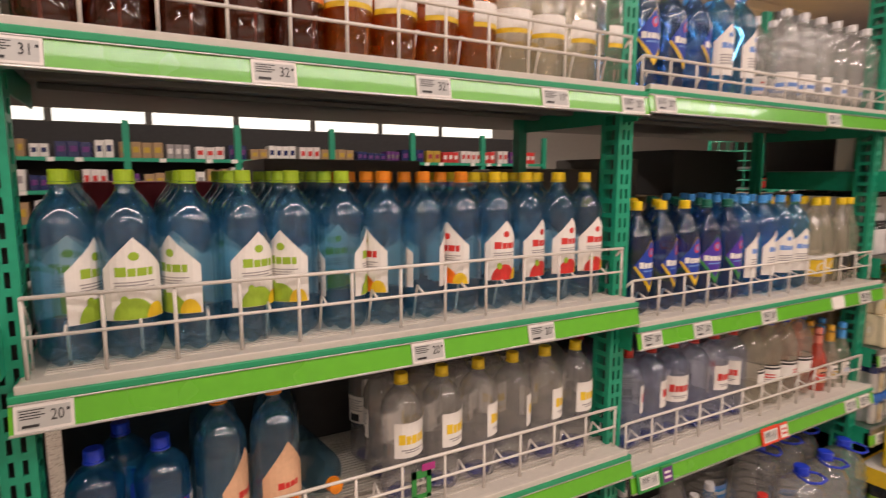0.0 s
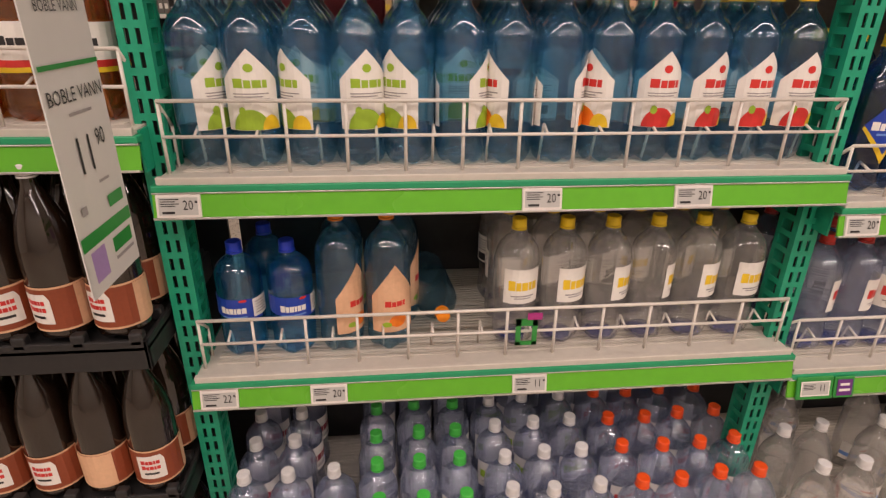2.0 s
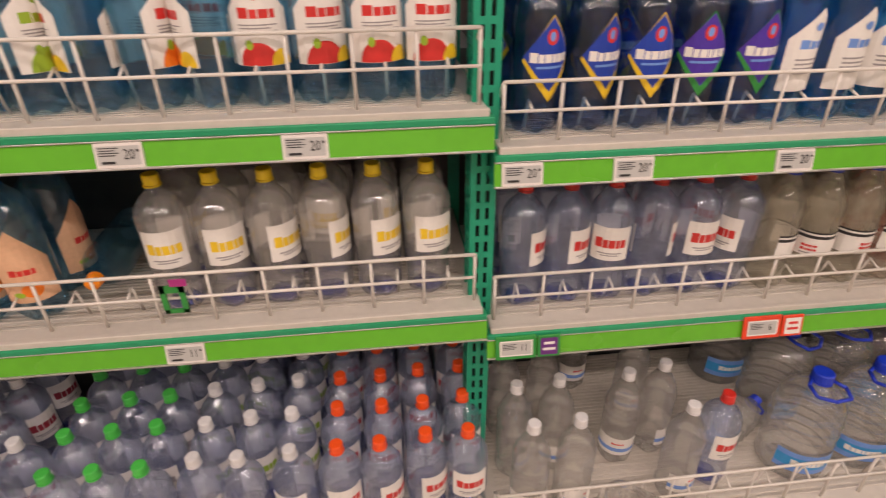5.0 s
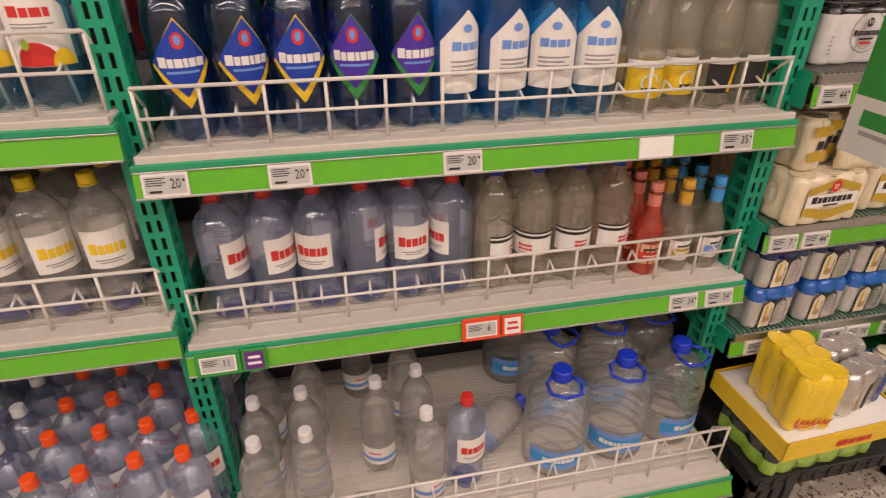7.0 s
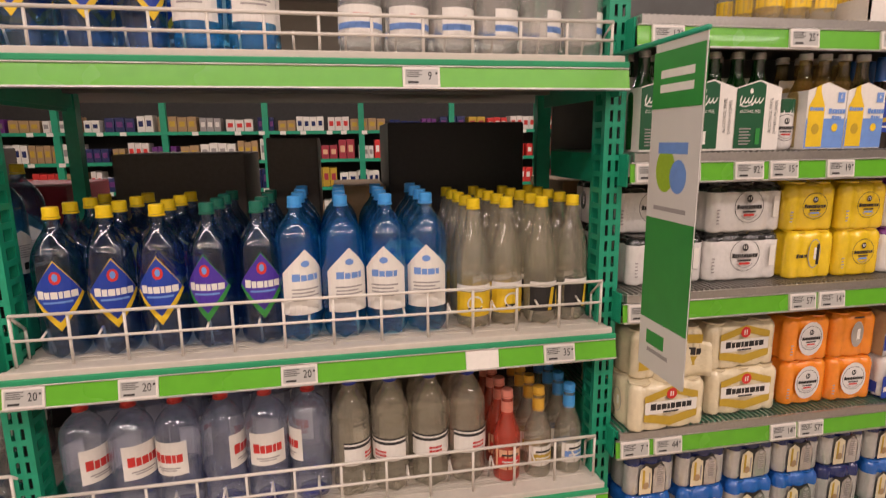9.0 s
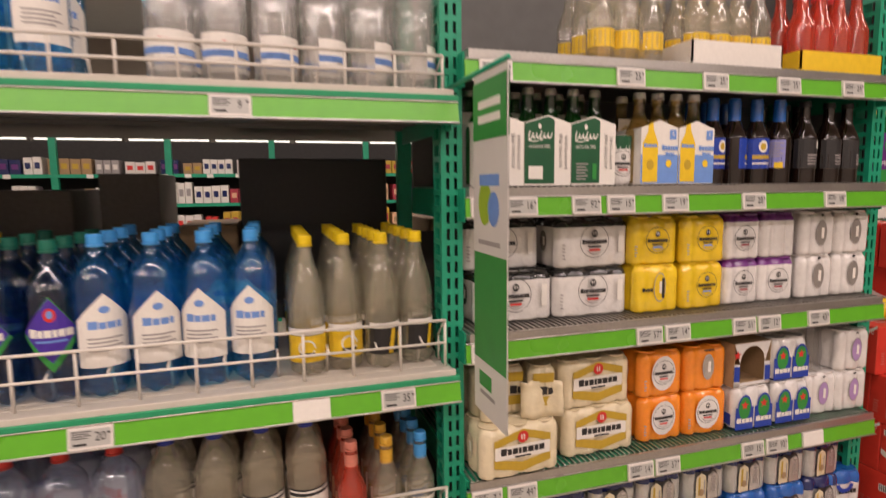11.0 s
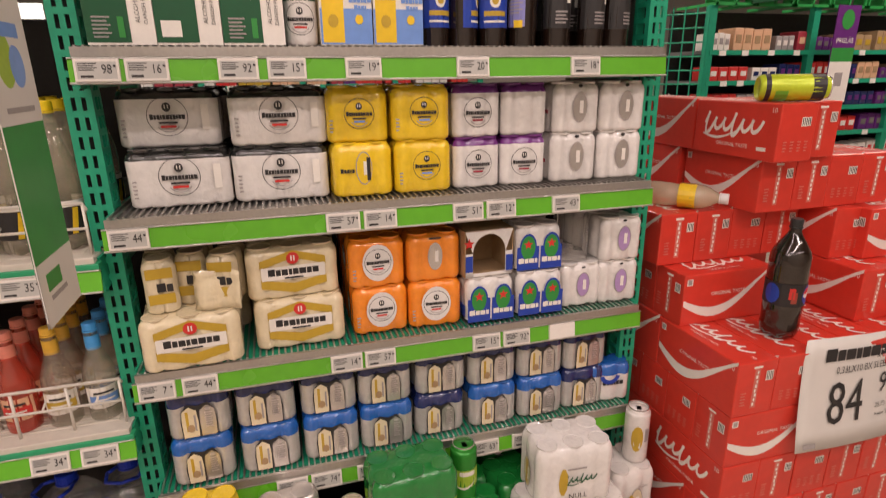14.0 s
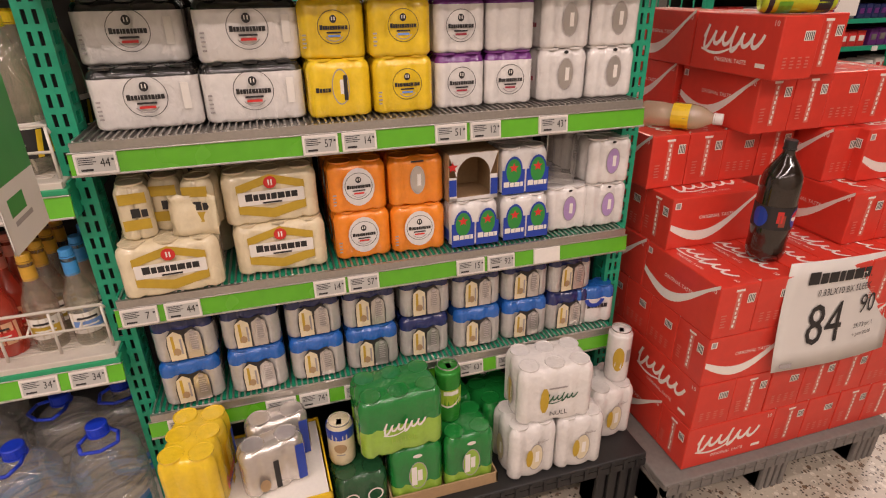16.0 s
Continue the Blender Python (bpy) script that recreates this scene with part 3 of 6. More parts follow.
BRIS = [(0.012, 0.008), (0.03, 0.001), (0.041, 0.01), (0.0455, 0.028), (0.0445, 0.055), (0.046, 0.09), (0.046, 0.18), (0.046, 0.205), (0.043, 0.228), (0.033, 0.248), (0.02, 0.264), (0.0138, 0.276), (0.0135, 0.293)]
FARR = [(0.012, 0.008), (0.03, 0.001), (0.041, 0.01), (0.045, 0.028), (0.044, 0.06), (0.0455, 0.1), (0.0455, 0.175), (0.0445, 0.205), (0.0385, 0.23), (0.027, 0.252), (0.017, 0.268), (0.0138, 0.28), (0.0135, 0.3)]
BOBL = [(0.012, 0.006), (0.028, 0.001), (0.04, 0.008), (0.0445, 0.022), (0.0445, 0.05), (0.0425, 0.075), (0.0445, 0.098), (0.0455, 0.105), (0.0455, 0.18), (0.0455, 0.198), (0.042, 0.216), (0.031, 0.233), (0.018, 0.246), (0.0138, 0.254), (0.0135, 0.266)]
FPRI = [(0.012, 0.006), (0.03, 0.001), (0.04, 0.01), (0.043, 0.03), (0.041, 0.06), (0.043, 0.085), (0.043, 0.15), (0.041, 0.165), (0.043, 0.18), (0.041, 0.2), (0.033, 0.225), (0.022, 0.245), (0.015, 0.258), (0.0135, 0.275)]
SLIM = [(0.012, 0.006), (0.026, 0.001), (0.034, 0.008), (0.037, 0.022), (0.037, 0.12), (0.0368, 0.15), (0.034, 0.178), (0.0265, 0.208), (0.018, 0.238), (0.0135, 0.262), (0.013, 0.278)]
MIXR = [(0.012, 0.004), (0.028, 0.001), (0.032, 0.01), (0.032, 0.1), (0.029, 0.12), (0.02, 0.145), (0.014, 0.17), (0.0125, 0.2), (0.013, 0.212)]
BEER = [(0.012, 0.004), (0.029, 0.001), (0.031, 0.01), (0.031, 0.115), (0.029, 0.135), (0.02, 0.16), (0.014, 0.18), (0.0128, 0.215), (0.013, 0.228)]

FARR = [(r, z * 0.95) for r, z in FARR]
BEER = [(r, z * 0.9) for r, z in BEER]


def house(w, z0, z1, peak, m):
    return ([(-w / 2, z0), (w / 2, z0), (w / 2, z1), (0, peak), (-w / 2, z1)], m)


def bris_label(ink, blob, blob2, paper=PAPER):
    sh = [house(0.098, 0.068, 0.15, 0.2, paper)] + word_bar(0, 0.146, 0.056, 0.016, ink, 4)
    sh += [ell(0, 0.17, 0.008, 0.007, ink, 10)] + fine_print(0, 0.124, 0.06, 0.014, GREYINK, 3)
    sh += [arc_band(-0.004, 0.069, 0.03, 0.03, 0, 180, blob, 1.15), arc_band(0.03, 0.069, 0.016, 0.016, 0, 180, blob2, 1.5), ell(-0.016, 0.1, 0.006, 0.008, LIMEP, 8)]
    return decal("label", sh, 0.046, 0.0006)


def back_label(paper=PAPER):
    sh = [house(0.075, 0.068, 0.14, 0.165, paper)] + fine_print(0, 0.118, 0.045, 0.03, GREYINK, 6) + [rect(0.008, 0.085, 0.022, 0.016, INK), rect(-0.016, 0.084, 0.012, 0.012, GREYINK)]
    return decal("back_label", sh, 0.046, 0.0006)


BACK = back_label()
fl = lambda ink, b1, b2: [("label", bris_label(ink, b1, b2), 0), ("back_label", BACK, 180)]
BRB = "tall blue plastic bottle of flavoured water, "
b_lime = bottle("water_bottle", BRIS, PETB, CAPS["lime"], BRB + "lime cap", "bottle", "blue water bottles", decals=fl(LIMEP, LIMEP, YEL), petal=0.01)
b_oran = bottle("water_bottle", BRIS, PETB, CAPS["orange"], BRB + "orange cap", "bottle", "blue water bottles", decals=fl(REDP, ORANGE, YEL), petal=0.01)
b_yell = bottle("water_bottle", BRIS, PETB, CAPS["yellow"], BRB + "yellow cap", "bottle", "blue water bottles", decals=fl(REDP, REDP, YEL), petal=0.01)
# thirteen columns of blue bottles, five rows deep
TURN = [62, 8, -48, 20, -42, 70, -75, 80, -68, 4, 22, 12, 6]
groups = {0: [], 1: [], 2: []}
for c in range(13):
    x = 0.094 + c * 0.0903
    k = 0 if c < 6 else (1 if c < 9 else 2)
    for r in range(4):
        groups[k].append((x + random.uniform(-0.004, 0.004), 0.098 + r * 0.094 + random.uniform(-0.004, 0.004), DZ["A2"] + 0.002, TURN[c] if r == 0 else random.uniform(-180, 180)))
for k, ob in enumerate((b_lime, b_oran, b_yell)):
    place(ob, groups[k])

# deep blue and bright blue bottles of the next bay
def diamond_label(edge, inner, mid):
    sh = [([(-0.05, 0.128), (0, 0.06), (0.05, 0.128), (0, 0.2)], edge), ([(-0.048, 0.134), (0, 0.078), (0.045, 0.134), (0, 0.197)], inner)]
    sh += word_bar(0, 0.134, 0.072, 0.017, PAPER, 6) + [ell(0, 0.166, 0.01, 0.013, REDP, 10), ell(0, 0.167, 0.005, 0.008, SKY, 8), rect(0, 0.118, 0.05, 0.004, SKY)]
    return decal("label", sh, 0.0455, 0.0006)


VIOLET = mat("violet_print", (0.07, 0.03, 0.33), 0.4)
f_yel = bottle("sparkling_water_bottle", FARR, PETF, CAPS["yellow"], "deep blue plastic sparkling water bottle with yellow cap", "bottle", "deep blue water bottles", decals=[("label", diamond_label(YEL, BLUE, PAPER), 0)], petal=0.01)
f_grn = bottle("sparkling_water_bottle", FARR, PETF, CAPS["dgreen"], "deep blue plastic sparkling water bottle with green cap", "bottle", "deep blue water bottles", decals=[("label", diamond_label(KGREEN, VIOLET, PAPER), 0)], petal=0.01)
b_sky = bottle("water_bottle", BRIS, PETS, CAPS["sky"], "bright blue plastic water bottle with blue cap", "bottle", "bright blue water bottles",
               decals=[("label", decal("label", [house(0.098, 0.062, 0.15, 0.2, PAPER)] + word_bar(0, 0.142, 0.056, 0.016, SKY, 4) + fine_print(0, 0.105, 0.06, 0.03, GREYINK, 4) + [ell(0, 0.17, 0.009, 0.007, SKY, 10)], 0.046, 0.0006), 0)], petal=0.01)
y_lab = decal("label", [rect(0, 0.06, 0.1, 0.055, YEL), rect(0, 0.096, 0.1, 0.014, PAPER), arc_band(0, 0.062, 0.018, 0.004, 0, 340, PAPER), rect(0, 0.05, 0.03, 0.006, INK)], 0.037, 0.0006)
k_lab = decal("label", [rect(0, 0.062, 0.1, 0.055, INK), rect(0, 0.096, 0.1, 0.012, PAPER), ([(-0.008, 0.036), (0.002, 0.036), (0.01, 0.088), (0, 0.088)], YEL), rect(0.022, 0.06, 0.01, 0.04, YEL)], 0.037, 0.0006)
t_yel = bottle("tonic_bottle", SLIM, GLASSY, CAPS["yellow"], "slim clear bottle of tonic with yellow label and cap", "bottle", "tonic bottles", decals=[("label", y_lab, 0)], petal=0.006)
t_blk = bottle("tonic_bottle", SLIM, GLASSY, CAPS["yellow"], "slim clear bottle of tonic with black label and yellow cap", "bottle", "tonic bottles", decals=[("label", k_lab, 0)], petal=0.006)
sp = {0: [], 1: [], 2: [], 3: [], 4: []}
for c in range(9):
    x = 1.358 + c * 0.0965 - (0.004 * c if c > 4 else 0)
    for r in range(4):
        t = [14, 22, 4, -6, 10, 22, 16, -12, -8][c] if r == 0 else random.uniform(-180, 180)
        sp[0 if c < 3 else 1 if c < 5 else 2].append((x + random.uniform(-0.003, 0.003), 0.098 + r * 0.094, DZ["B2"] + 0.002, t))
for c in range(4):
    for r in range(5):
        sp[3 if c < 2 else 4].append((2.2 + c * 0.079, 0.088 + r * 0.077 + (0.012 if c % 2 else 0), DZ["B2"] + 0.002, (-6 + 14 * c) if r == 0 else random.uniform(-180, 180)))
for k, ob in enumerate((f_yel, f_grn, b_sky, t_yel, t_blk)):
    place(ob, sp[k])


# sparkling water with coloured word labels
def boble_label(ink, paper=PAPER):
    sh = [rect(0, 0.145, 0.082, 0.076, paper)] + word_bar(0, 0.148, 0.062, 0.023, ink, 5) + [rect(0, 0.124, 0.05, 0.003, GREYINK), rect(0, 0.119, 0.036, 0.0025, GREYINK)]
    return decal("label", sh, 0.0455, 0.0006)


BOBBACK = decal("back_label", [rect(0, 0.139, 0.05, 0.066, PAPER)] + fine_print(0, 0.15, 0.04, 0.03, GREYINK, 5) + [rect(0, 0.12, 0.025, 0.018, INK)], 0.0455, 0.0006)
DKRED = mat("dark_red_print", (0.35, 0.03, 0.05), 0.5)


def boble(cap, ink, material=PETC):
    def base_tint(ob):
        bm = bmesh.new()
        lathe(bm, [(0.012, 0.009), (0.022, 0.005), (0.03, 0.009), (0.026, 0.016), (0.01, 0.014)], 18, 0.006)
        part("base_moulding", mesh_from("base_moulding", bm, [MATS["blue_bottom"]], True), ob, None, "blue moulded bottle foot")
    return bottle("soda_water_bottle", BOBL, material, CAPS[cap], "clear plastic soda water bottle with %s cap and paper label" % {"flame": "orange-red", "dgreen": "green"}.get(cap, cap), "bottle", "soda water bottles",
                  decals=[("label", boble_label(ink), 0), ("back_label", BOBBACK, 180)], petal=0.01, extra=base_tint)


clear("blue_bottom", (0.3, 0.4, 0.95), 0.4, haze=0.2, hazecol=(0.05, 0.1, 0.7))
boble_y, boble_r = boble("yellow", YEL), boble("red", REDP, PETV)
spots = []
for c in range(6):
    for r in range(3):
        spots.append((0.675 + c * 0.098 + random.uniform(-0.003, 0.003), 0.1 + r * 0.096, DZ["A3"] + 0.002, [8, 25, 48, 66, 40, 18][c] if r == 0 else random.uniform(-180, 180)))
place(boble_y, spots)
spots = []
for c in range(6):
    for r in range(3):
        spots.append((1.36 + c * 0.0925, 0.105 + r * 0.096, DZ["B3"] + 0.002, [58, 42, -18, 76, 6, -70][c] if r == 0 else random.uniform(-180, 180)))
place(boble_r, spots)

# still water and orange ones on the same shelf
IMSD = [(0.012, 0.006), (0.03, 0.001), (0.041, 0.01), (0.044, 0.03), (0.044, 0.13), (0.0445, 0.17), (0.041, 0.19), (0.029, 0.206), (0.018, 0.215), (0.015, 0.221), (0.0145, 0.23)]
ims = bottle("still_water_bottle", IMSD, PETS, CAPS["blue"], "blue plastic still water bottle with dark blue label", "bottle", "still water bottles",
             decals=[("label", decal("label", [([(-0.06, 0.1), (0.06, 0.085), (0.06, 0.125), (0.03, 0.135), (-0.06, 0.138)], BLUE)] + word_bar(0, 0.112, 0.05, 0.015, PAPER, 6) + [ell(0.02, 0.132, 0.008, 0.003, REDP, 8), rect(0, 0.097, 0.05, 0.003, SKY)], 0.0445, 0.0008), 0),
                     ("back_label", decal("back_label", [rect(0, 0.112, 0.04, 0.04, PAPER)] + fine_print(0, 0.112, 0.03, 0.03, GREYINK, 5), 0.0445, 0.0014), 75)], cap_r=0.015, petal=0.008)
place(ims, [(0.112, 0.105, DZ["A3"] + 0.002, -8), (0.212, 0.105, DZ["A3"] + 0.002, 12), (0.15, 0.2, DZ["A3"] + 0.002, 90)])
b_peach = bottle("water_bottle", BRIS, PETB, CAPS["orange"], BRB + "peach label and orange cap", "bottle", "blue water bottles",
                 decals=[("label", decal("label", [house(0.1, 0.05, 0.13, 0.2, PINKISH)] + word_bar(0, 0.115, 0.042, 0.014, REDP, 4) + [ell(0.005, 0.075, 0.018, 0.014, ORANGE), ell(-0.018, 0.068, 0.01, 0.006, LIMEP, 10)], 0.046, 0.0006), 0)], petal=0.01)
place(b_peach, [(0.31, 0.105, DZ["A3"] + 0.002, 55), (0.408, 0.105, DZ["A3"] + 0.002, 18), (0.31, 0.2, DZ["A3"] + 0.002, 100), (0.43, 0.2, DZ["A3"] + 0.002, 80)])
lying = copy_thing(b_peach, pose(0.5, 0.385, DZ["A3"] + 0.05, 86, 0, 4))
tagged(lying, label="fallen blue plastic bottle with orange cap lying on shelf")

# first clear store-brand bottles and mixers
fp_lab = decal("label", [rect(0, 0.11, 0.125, 0.052, PAPER), rect(0, 0.128, 0.125, 0.007, INK), rect(0, 0.138, 0.125, 0.004, INK)] + word_bar(0, 0.108, 0.03, 0.006, REDP, 5) + word_bar(0, 0.099, 0.03, 0.006, REDP, 5) + [rect(0, 0.09, 0.03, 0.003, GREYINK)], 0.043, 0.0006)
fp = bottle("mixer_bottle", FPRI, GLASSY, CAPS["blue"], "clear ribbed plastic bottle with white label and blue cap", "bottle", "clear mixer bottles", decals=[("label", fp_lab, 0)], petal=0.008)
place(fp, [(1.915 + c * 0.091, 0.1 + r * 0.095, DZ["B3"] + 0.002, [60, -40, 10, 25][c] if r == 0 else 90 * r + 40 * c) for c in range(4) for r in range(2)])


def mixer(material, cap, paper, accent, label):
    lab = decal("label", [rect(0, 0.055, 0.075, 0.05, paper), rect(0, 0.05, 0.06, 0.02, accent), rect(0, 0.067, 0.04, 0.005, INK), rect(0, 0.05, 0.04, 0.004, PAPER)], 0.032, 0.0006)
    neck = decal("neck_label", [rect(0, 0.178, 0.085, 0.032, CAPS[cap])], 0.0138, 0.0006, seg=0.004)
    return bottle("mixer_bottle", MIXR, material, CAPS[cap], label, "bottle", "small glass mixers", decals=[("label", lab, 0), ("neck_label", neck, 0)], cap_r=0.0138, cap_h=0.016)


for k, (m, cp, pa, ac, lb) in enumerate(((GLASSR, "pink", PINKISH, REDP, "small bottle of red soda with pink cap"), (GLASSY, "gold", PAPER, GOLD, "small glass tonic bottle with gold cap and label"), (GLASSY, "sky", PAPER, SKY, "small glass tonic bottle with blue cap and label"))):
    place(mixer(m, cp, pa, ac, lb), [(2.282 + k * 0.078, 0.085 + r * 0.07, DZ["B3"] + 0.002, 10 * k) for r in range(4)])

# bottom deck: soda water in pale blue bottles
floor4 = DZ["A4"] + 0.002
cols = {"white": [], "green": [], "flame": []}
for c in range(13):
    cp = ["white", "white", "green", "green", "green", "green", "white", "white", "white", "flame", "flame", "flame", "flame"][c]
    for r in range(5):
        if c == 2 and r in (2, 3, 4):
            continue
        kk = "white" if (c == 2 and r == 1) else cp
        cols[kk].append((0.087 + c * 0.0955 + random.uniform(-0.005, 0.005), -0.07 + r * 0.102 + random.uniform(-0.006, 0.006) + 0.002 * c, floor4, random.uniform(-30, 60)))
place(boble("white", DKRED, PETV), [s for s in cols["white"] if s[0] < 0.5])
place(boble("white", LIMEP, PETV), [s for s in cols["white"] if s[0] >= 0.5])
place(boble("green", GREYINK, PETV), cols["green"])
place(boble("flame", REDP, PETV), cols["flame"])

# second bay's deck: clear bottles, a red capped one, big water jugs
fpc_lab = decal("label", [rect(0, 0.07, 0.12, 0.055, PAPER)] + word_bar(0, 0.08, 0.03, 0.006, REDP, 5) + [rect(0, 0.06, 0.12, 0.012, SKY)], 0.043, 0.0006)
fpc = bottle("table_water_bottle", FPRI, PETC, CAPS["white"], "clear plastic table water bottle with white cap", "bottle", "white capped water bottles", decals=[("label", fpc_lab, 0)], petal=0.008)
place(fpc, [(1.37, -0.06, floor4, 0), (1.475, -0.055, floor4, 40), (1.36, 0.06, floor4, 80), (1.465, 0.07, floor4, 20), (1.36, 0.19, floor4, 120), (1.47, 0.2, floor4, 150), (1.635, 0.07, floor4, -20), (1.735, -0.05, floor4, 30), (1.735, 0.09, floor4, 70), (1.72, 0.21, floor4, 10), (1.6, 0.34, floor4, 10)])
lean_b = copy_thing(fpc, pose(1.575, -0.09, floor4 + 0.05, 52, 0, 8))
copy_thing(boble_r, pose(1.835, -0.02, floor4, 0, 0, 12))

JUG = [(0.03, 0.004), (0.06, 0.001), (0.076, 0.014), (0.078, 0.03)] + [(0.0795 if i % 2 else 0.0735, 0.045 + i * 0.0145) for i in range(11)] + [(0.074, 0.215), (0.062, 0.24), (0.042, 0.258), (0.024, 0.268), (0.021, 0.275), (0.021, 0.286)]


def jug_handle(ob):
    bm = bmesh.new()
    pts = [(-0.022, 0, 0.279), (-0.04, -0.03, 0.283), (-0.036, -0.062, 0.28), (0, -0.072, 0.278), (0.036, -0.062, 0.28), (0.04, -0.03, 0.283), (0.022, 0, 0.279)]
    for a, b in zip(pts, pts[1:]):
        add_rod(bm, a, b, 0.0042, 8)
    part("carry_handle", mesh_from("carry_handle", bm, [CAPS["blue"]], True), ob, pose(0, 0, 0.279, 0) @ pose(0, 0, -0.279), "blue plastic carrying loop")


jl = decal("label", [rect(0, 0.075, 0.15, 0.06, SKY), rect(0, 0.075, 0.15, 0.03, mat("jug_blue", (0.03, 0.28, 0.6), 0.4))] + word_bar(0, 0.076, 0.08, 0.016, PAPER, 7), 0.079, 0.0008)
jug = bottle("water_jug", JUG, PETC, CAPS["blue"], "large ribbed clear water jug with blue cap and loop", "water jug", "large water jugs", cap_r=0.023, cap_h=0.024, decals=[("label", jl, 0)], seg=36, extra=jug_handle)
place(jug, [(2.07, -0.005, floor4, -12), (2.245, 0.01, floor4, -25), (2.405, 0.03, floor4, 15), (2.11, 0.165, floor4, 30), (2.29, 0.18, floor4, -30), (2.42, 0.2, floor4, 0), (2.06, 0.335, floor4, 0)])
fallen = copy_thing(jug, pose(1.86, 0.03, floor4 + 0.05, 66, 0, 112))
fallen.scale = (0.62, 0.62, 0.62)
tagged(fallen, label="small clear water jug lying on its side with blue cap")

# top shelves: red and amber sodas, water packs
for k, (m, cp) in enumerate(((DKAMBER, "yellow"), (AMBER, "yellow"), (GLASSY, "yellow"))):
    lab = decal("label", [rect(0, 0.12, 0.15, 0.05, PAPER), rect(0, 0.1, 0.15, 0.01, (ORANGE, YEL, YEL)[k])], 0.046, 0.0006)
    ob = bottle("soda_bottle", BRIS, m, CAPS[cp], "large plastic bottle of %s soda" % ("red-brown", "amber", "pale yellow")[k], "bottle", "large soda bottles", decals=[("label", lab, 0)], petal=0.01)
    place(ob, [(0.1 + (c + (0, 5, 9)[k]) * 0.094, 0.1 + r * 0.095, DZ["A1"] + 0.002, 20 * c) for c in range((5, 4, 4)[k]) for r in range(3)])
osk = bottle("soda_bottle", BRIS, AMBER, CAPS["yellow"], "large plastic bottle of amber soda, white label", "bottle", "large soda bottles",
             decals=[("label", decal("label", [rect(0, 0.125, 0.2, 0.06, PAPER), rect(0, 0.092, 0.2, 0.012, REDP), rect(0, 0.083, 0.2, 0.008, YEL)] + word_bar(0, 0.125, 0.06, 0.02, INK, 5), 0.046, 0.0006), 0)], petal=0.01)
place(osk, [(-0.075 - c * 0.098, 0.1 + r * 0.096, DZ["L2"] + 0.002, 10 + 15 * c) for c in range(6) for r in range(3)])
place(copy_thing(f_yel, pose(0, 0, 0)), [(1.36 + c * 0.1, 0.11 + r * 0.1, DZ["B1"] + 0.002, 20 * c) for c in range(3) for r in range(2)])
place(copy_thing(b_sky, pose(0, 0, 0)), [(1.66 + c * 0.1, 0.11 + r * 0.1, DZ["B1"] + 0.002, 20 * c) for c in range(2) for r in range(2)])
place(copy_thing(fpc, pose(0, 0, 0)), [(1.97 + c * 0.095, 0.1 + r * 0.096, DZ["B1"] + 0.002, 20 * c) for c in range(6) for r in range(2)])

# small bottles above the beer
sm = bottle("lemon_soda_bottle", MIXR, GLASSY, CAPS["yellow"], "small clear soda bottle with yellow label", "bottle", "small soda bottles", decals=[("label", decal("label", [rect(0, 0.05, 0.1, 0.04, YEL)], 0.032, 0.0006), 0)], cap_r=0.0138)
place(sm, [(3.13 + c * 0.062, 0.06 + r * 0.066, DZ["C1"] + 0.007, 10 * c) for c in range(4) for r in range(3)] + [(2.875 + c * 0.066, 0.07 + r * 0.068, DZ["C1"] + 0.002, 15 * c) for c in range(3) for r in range(3)])
sr = bottle("red_soda_bottle", MIXR, GLASSR, CAPS["red"], "small bottle of red soda with clear shoulders", "bottle", "small soda bottles", cap_r=0.0138)
place(sr, [(3.46 + c * 0.062, 0.06 + r * 0.066, DZ["C1"] + 0.007, 0) for c in range(4) for r in range(2)])


def tray(name, dims, h, material, label, z):
    x0, x1, y0, y1 = dims
    bm = bmesh.new()
    add_box(bm, x0, x1, y0, y1, 0, 0.004)
    for q in ((x0, x1, y0, y0 + 0.004), (x0, x1, y1 - 0.004, y1), (x0, x0 + 0.004, y0, y1), (x1 - 0.004, x1, y0, y1)):
        add_box(bm, *q, 0.004, h, 0)
    ob = new(name, mesh_from(name, bm, [material]))
    ob.matrix_basis = pose(0, 0, z)
    return tagged(ob, label, "tray")


tray("display_tray", (3.09, 3.36, 0.02, 0.26), 0.055, PAPER, "white cardboard tray under small soda bottles", DZ["C1"] + 0.026 - 0.024)
tray("display_tray", (3.42, 3.7, 0.02, 0.2), 0.05, YEL, "yellow cardboard tray under small soda bottles", DZ["C1"] + 0.026 - 0.024)
ERD = [("label", decal("label", [rect(0, 0.075, 0.085, 0.075, BLUE), ell(0, 0.092, 0.012, 0.015, PAPER), ell(0, 0.092, 0.007, 0.009, GOLD), rect(0, 0.066, 0.05, 0.01, GOLD), rect(0, 0.05, 0.05, 0.004, PAPER)], 0.031, 0.0006), 0),
       ("back_label", decal("back_label", [rect(0, 0.075, 0.05, 0.07, mat("violet_paper", (0.22, 0.22, 0.5), 0.5)), rect(0.01, 0.046, 0.02, 0.015, YEL)] + fine_print(0, 0.085, 0.04, 0.04, GREYINK, 6), 0.031, 0.0006), 150),
       ("neck_foil", decal("neck_foil", [rect(0, 0.18, 0.09, 0.05, FILMB)], 0.0142, 0.0008, seg=0.004), 0)]
erd = bottle("wheat_beer_bottle", BEER, BROWNG, FILMB, "brown glass beer bottle with blue label and foil", "beer bottle", "blue labelled beer bottles", decals=ERD, cap_r=0.0142, cap_h=0.014)
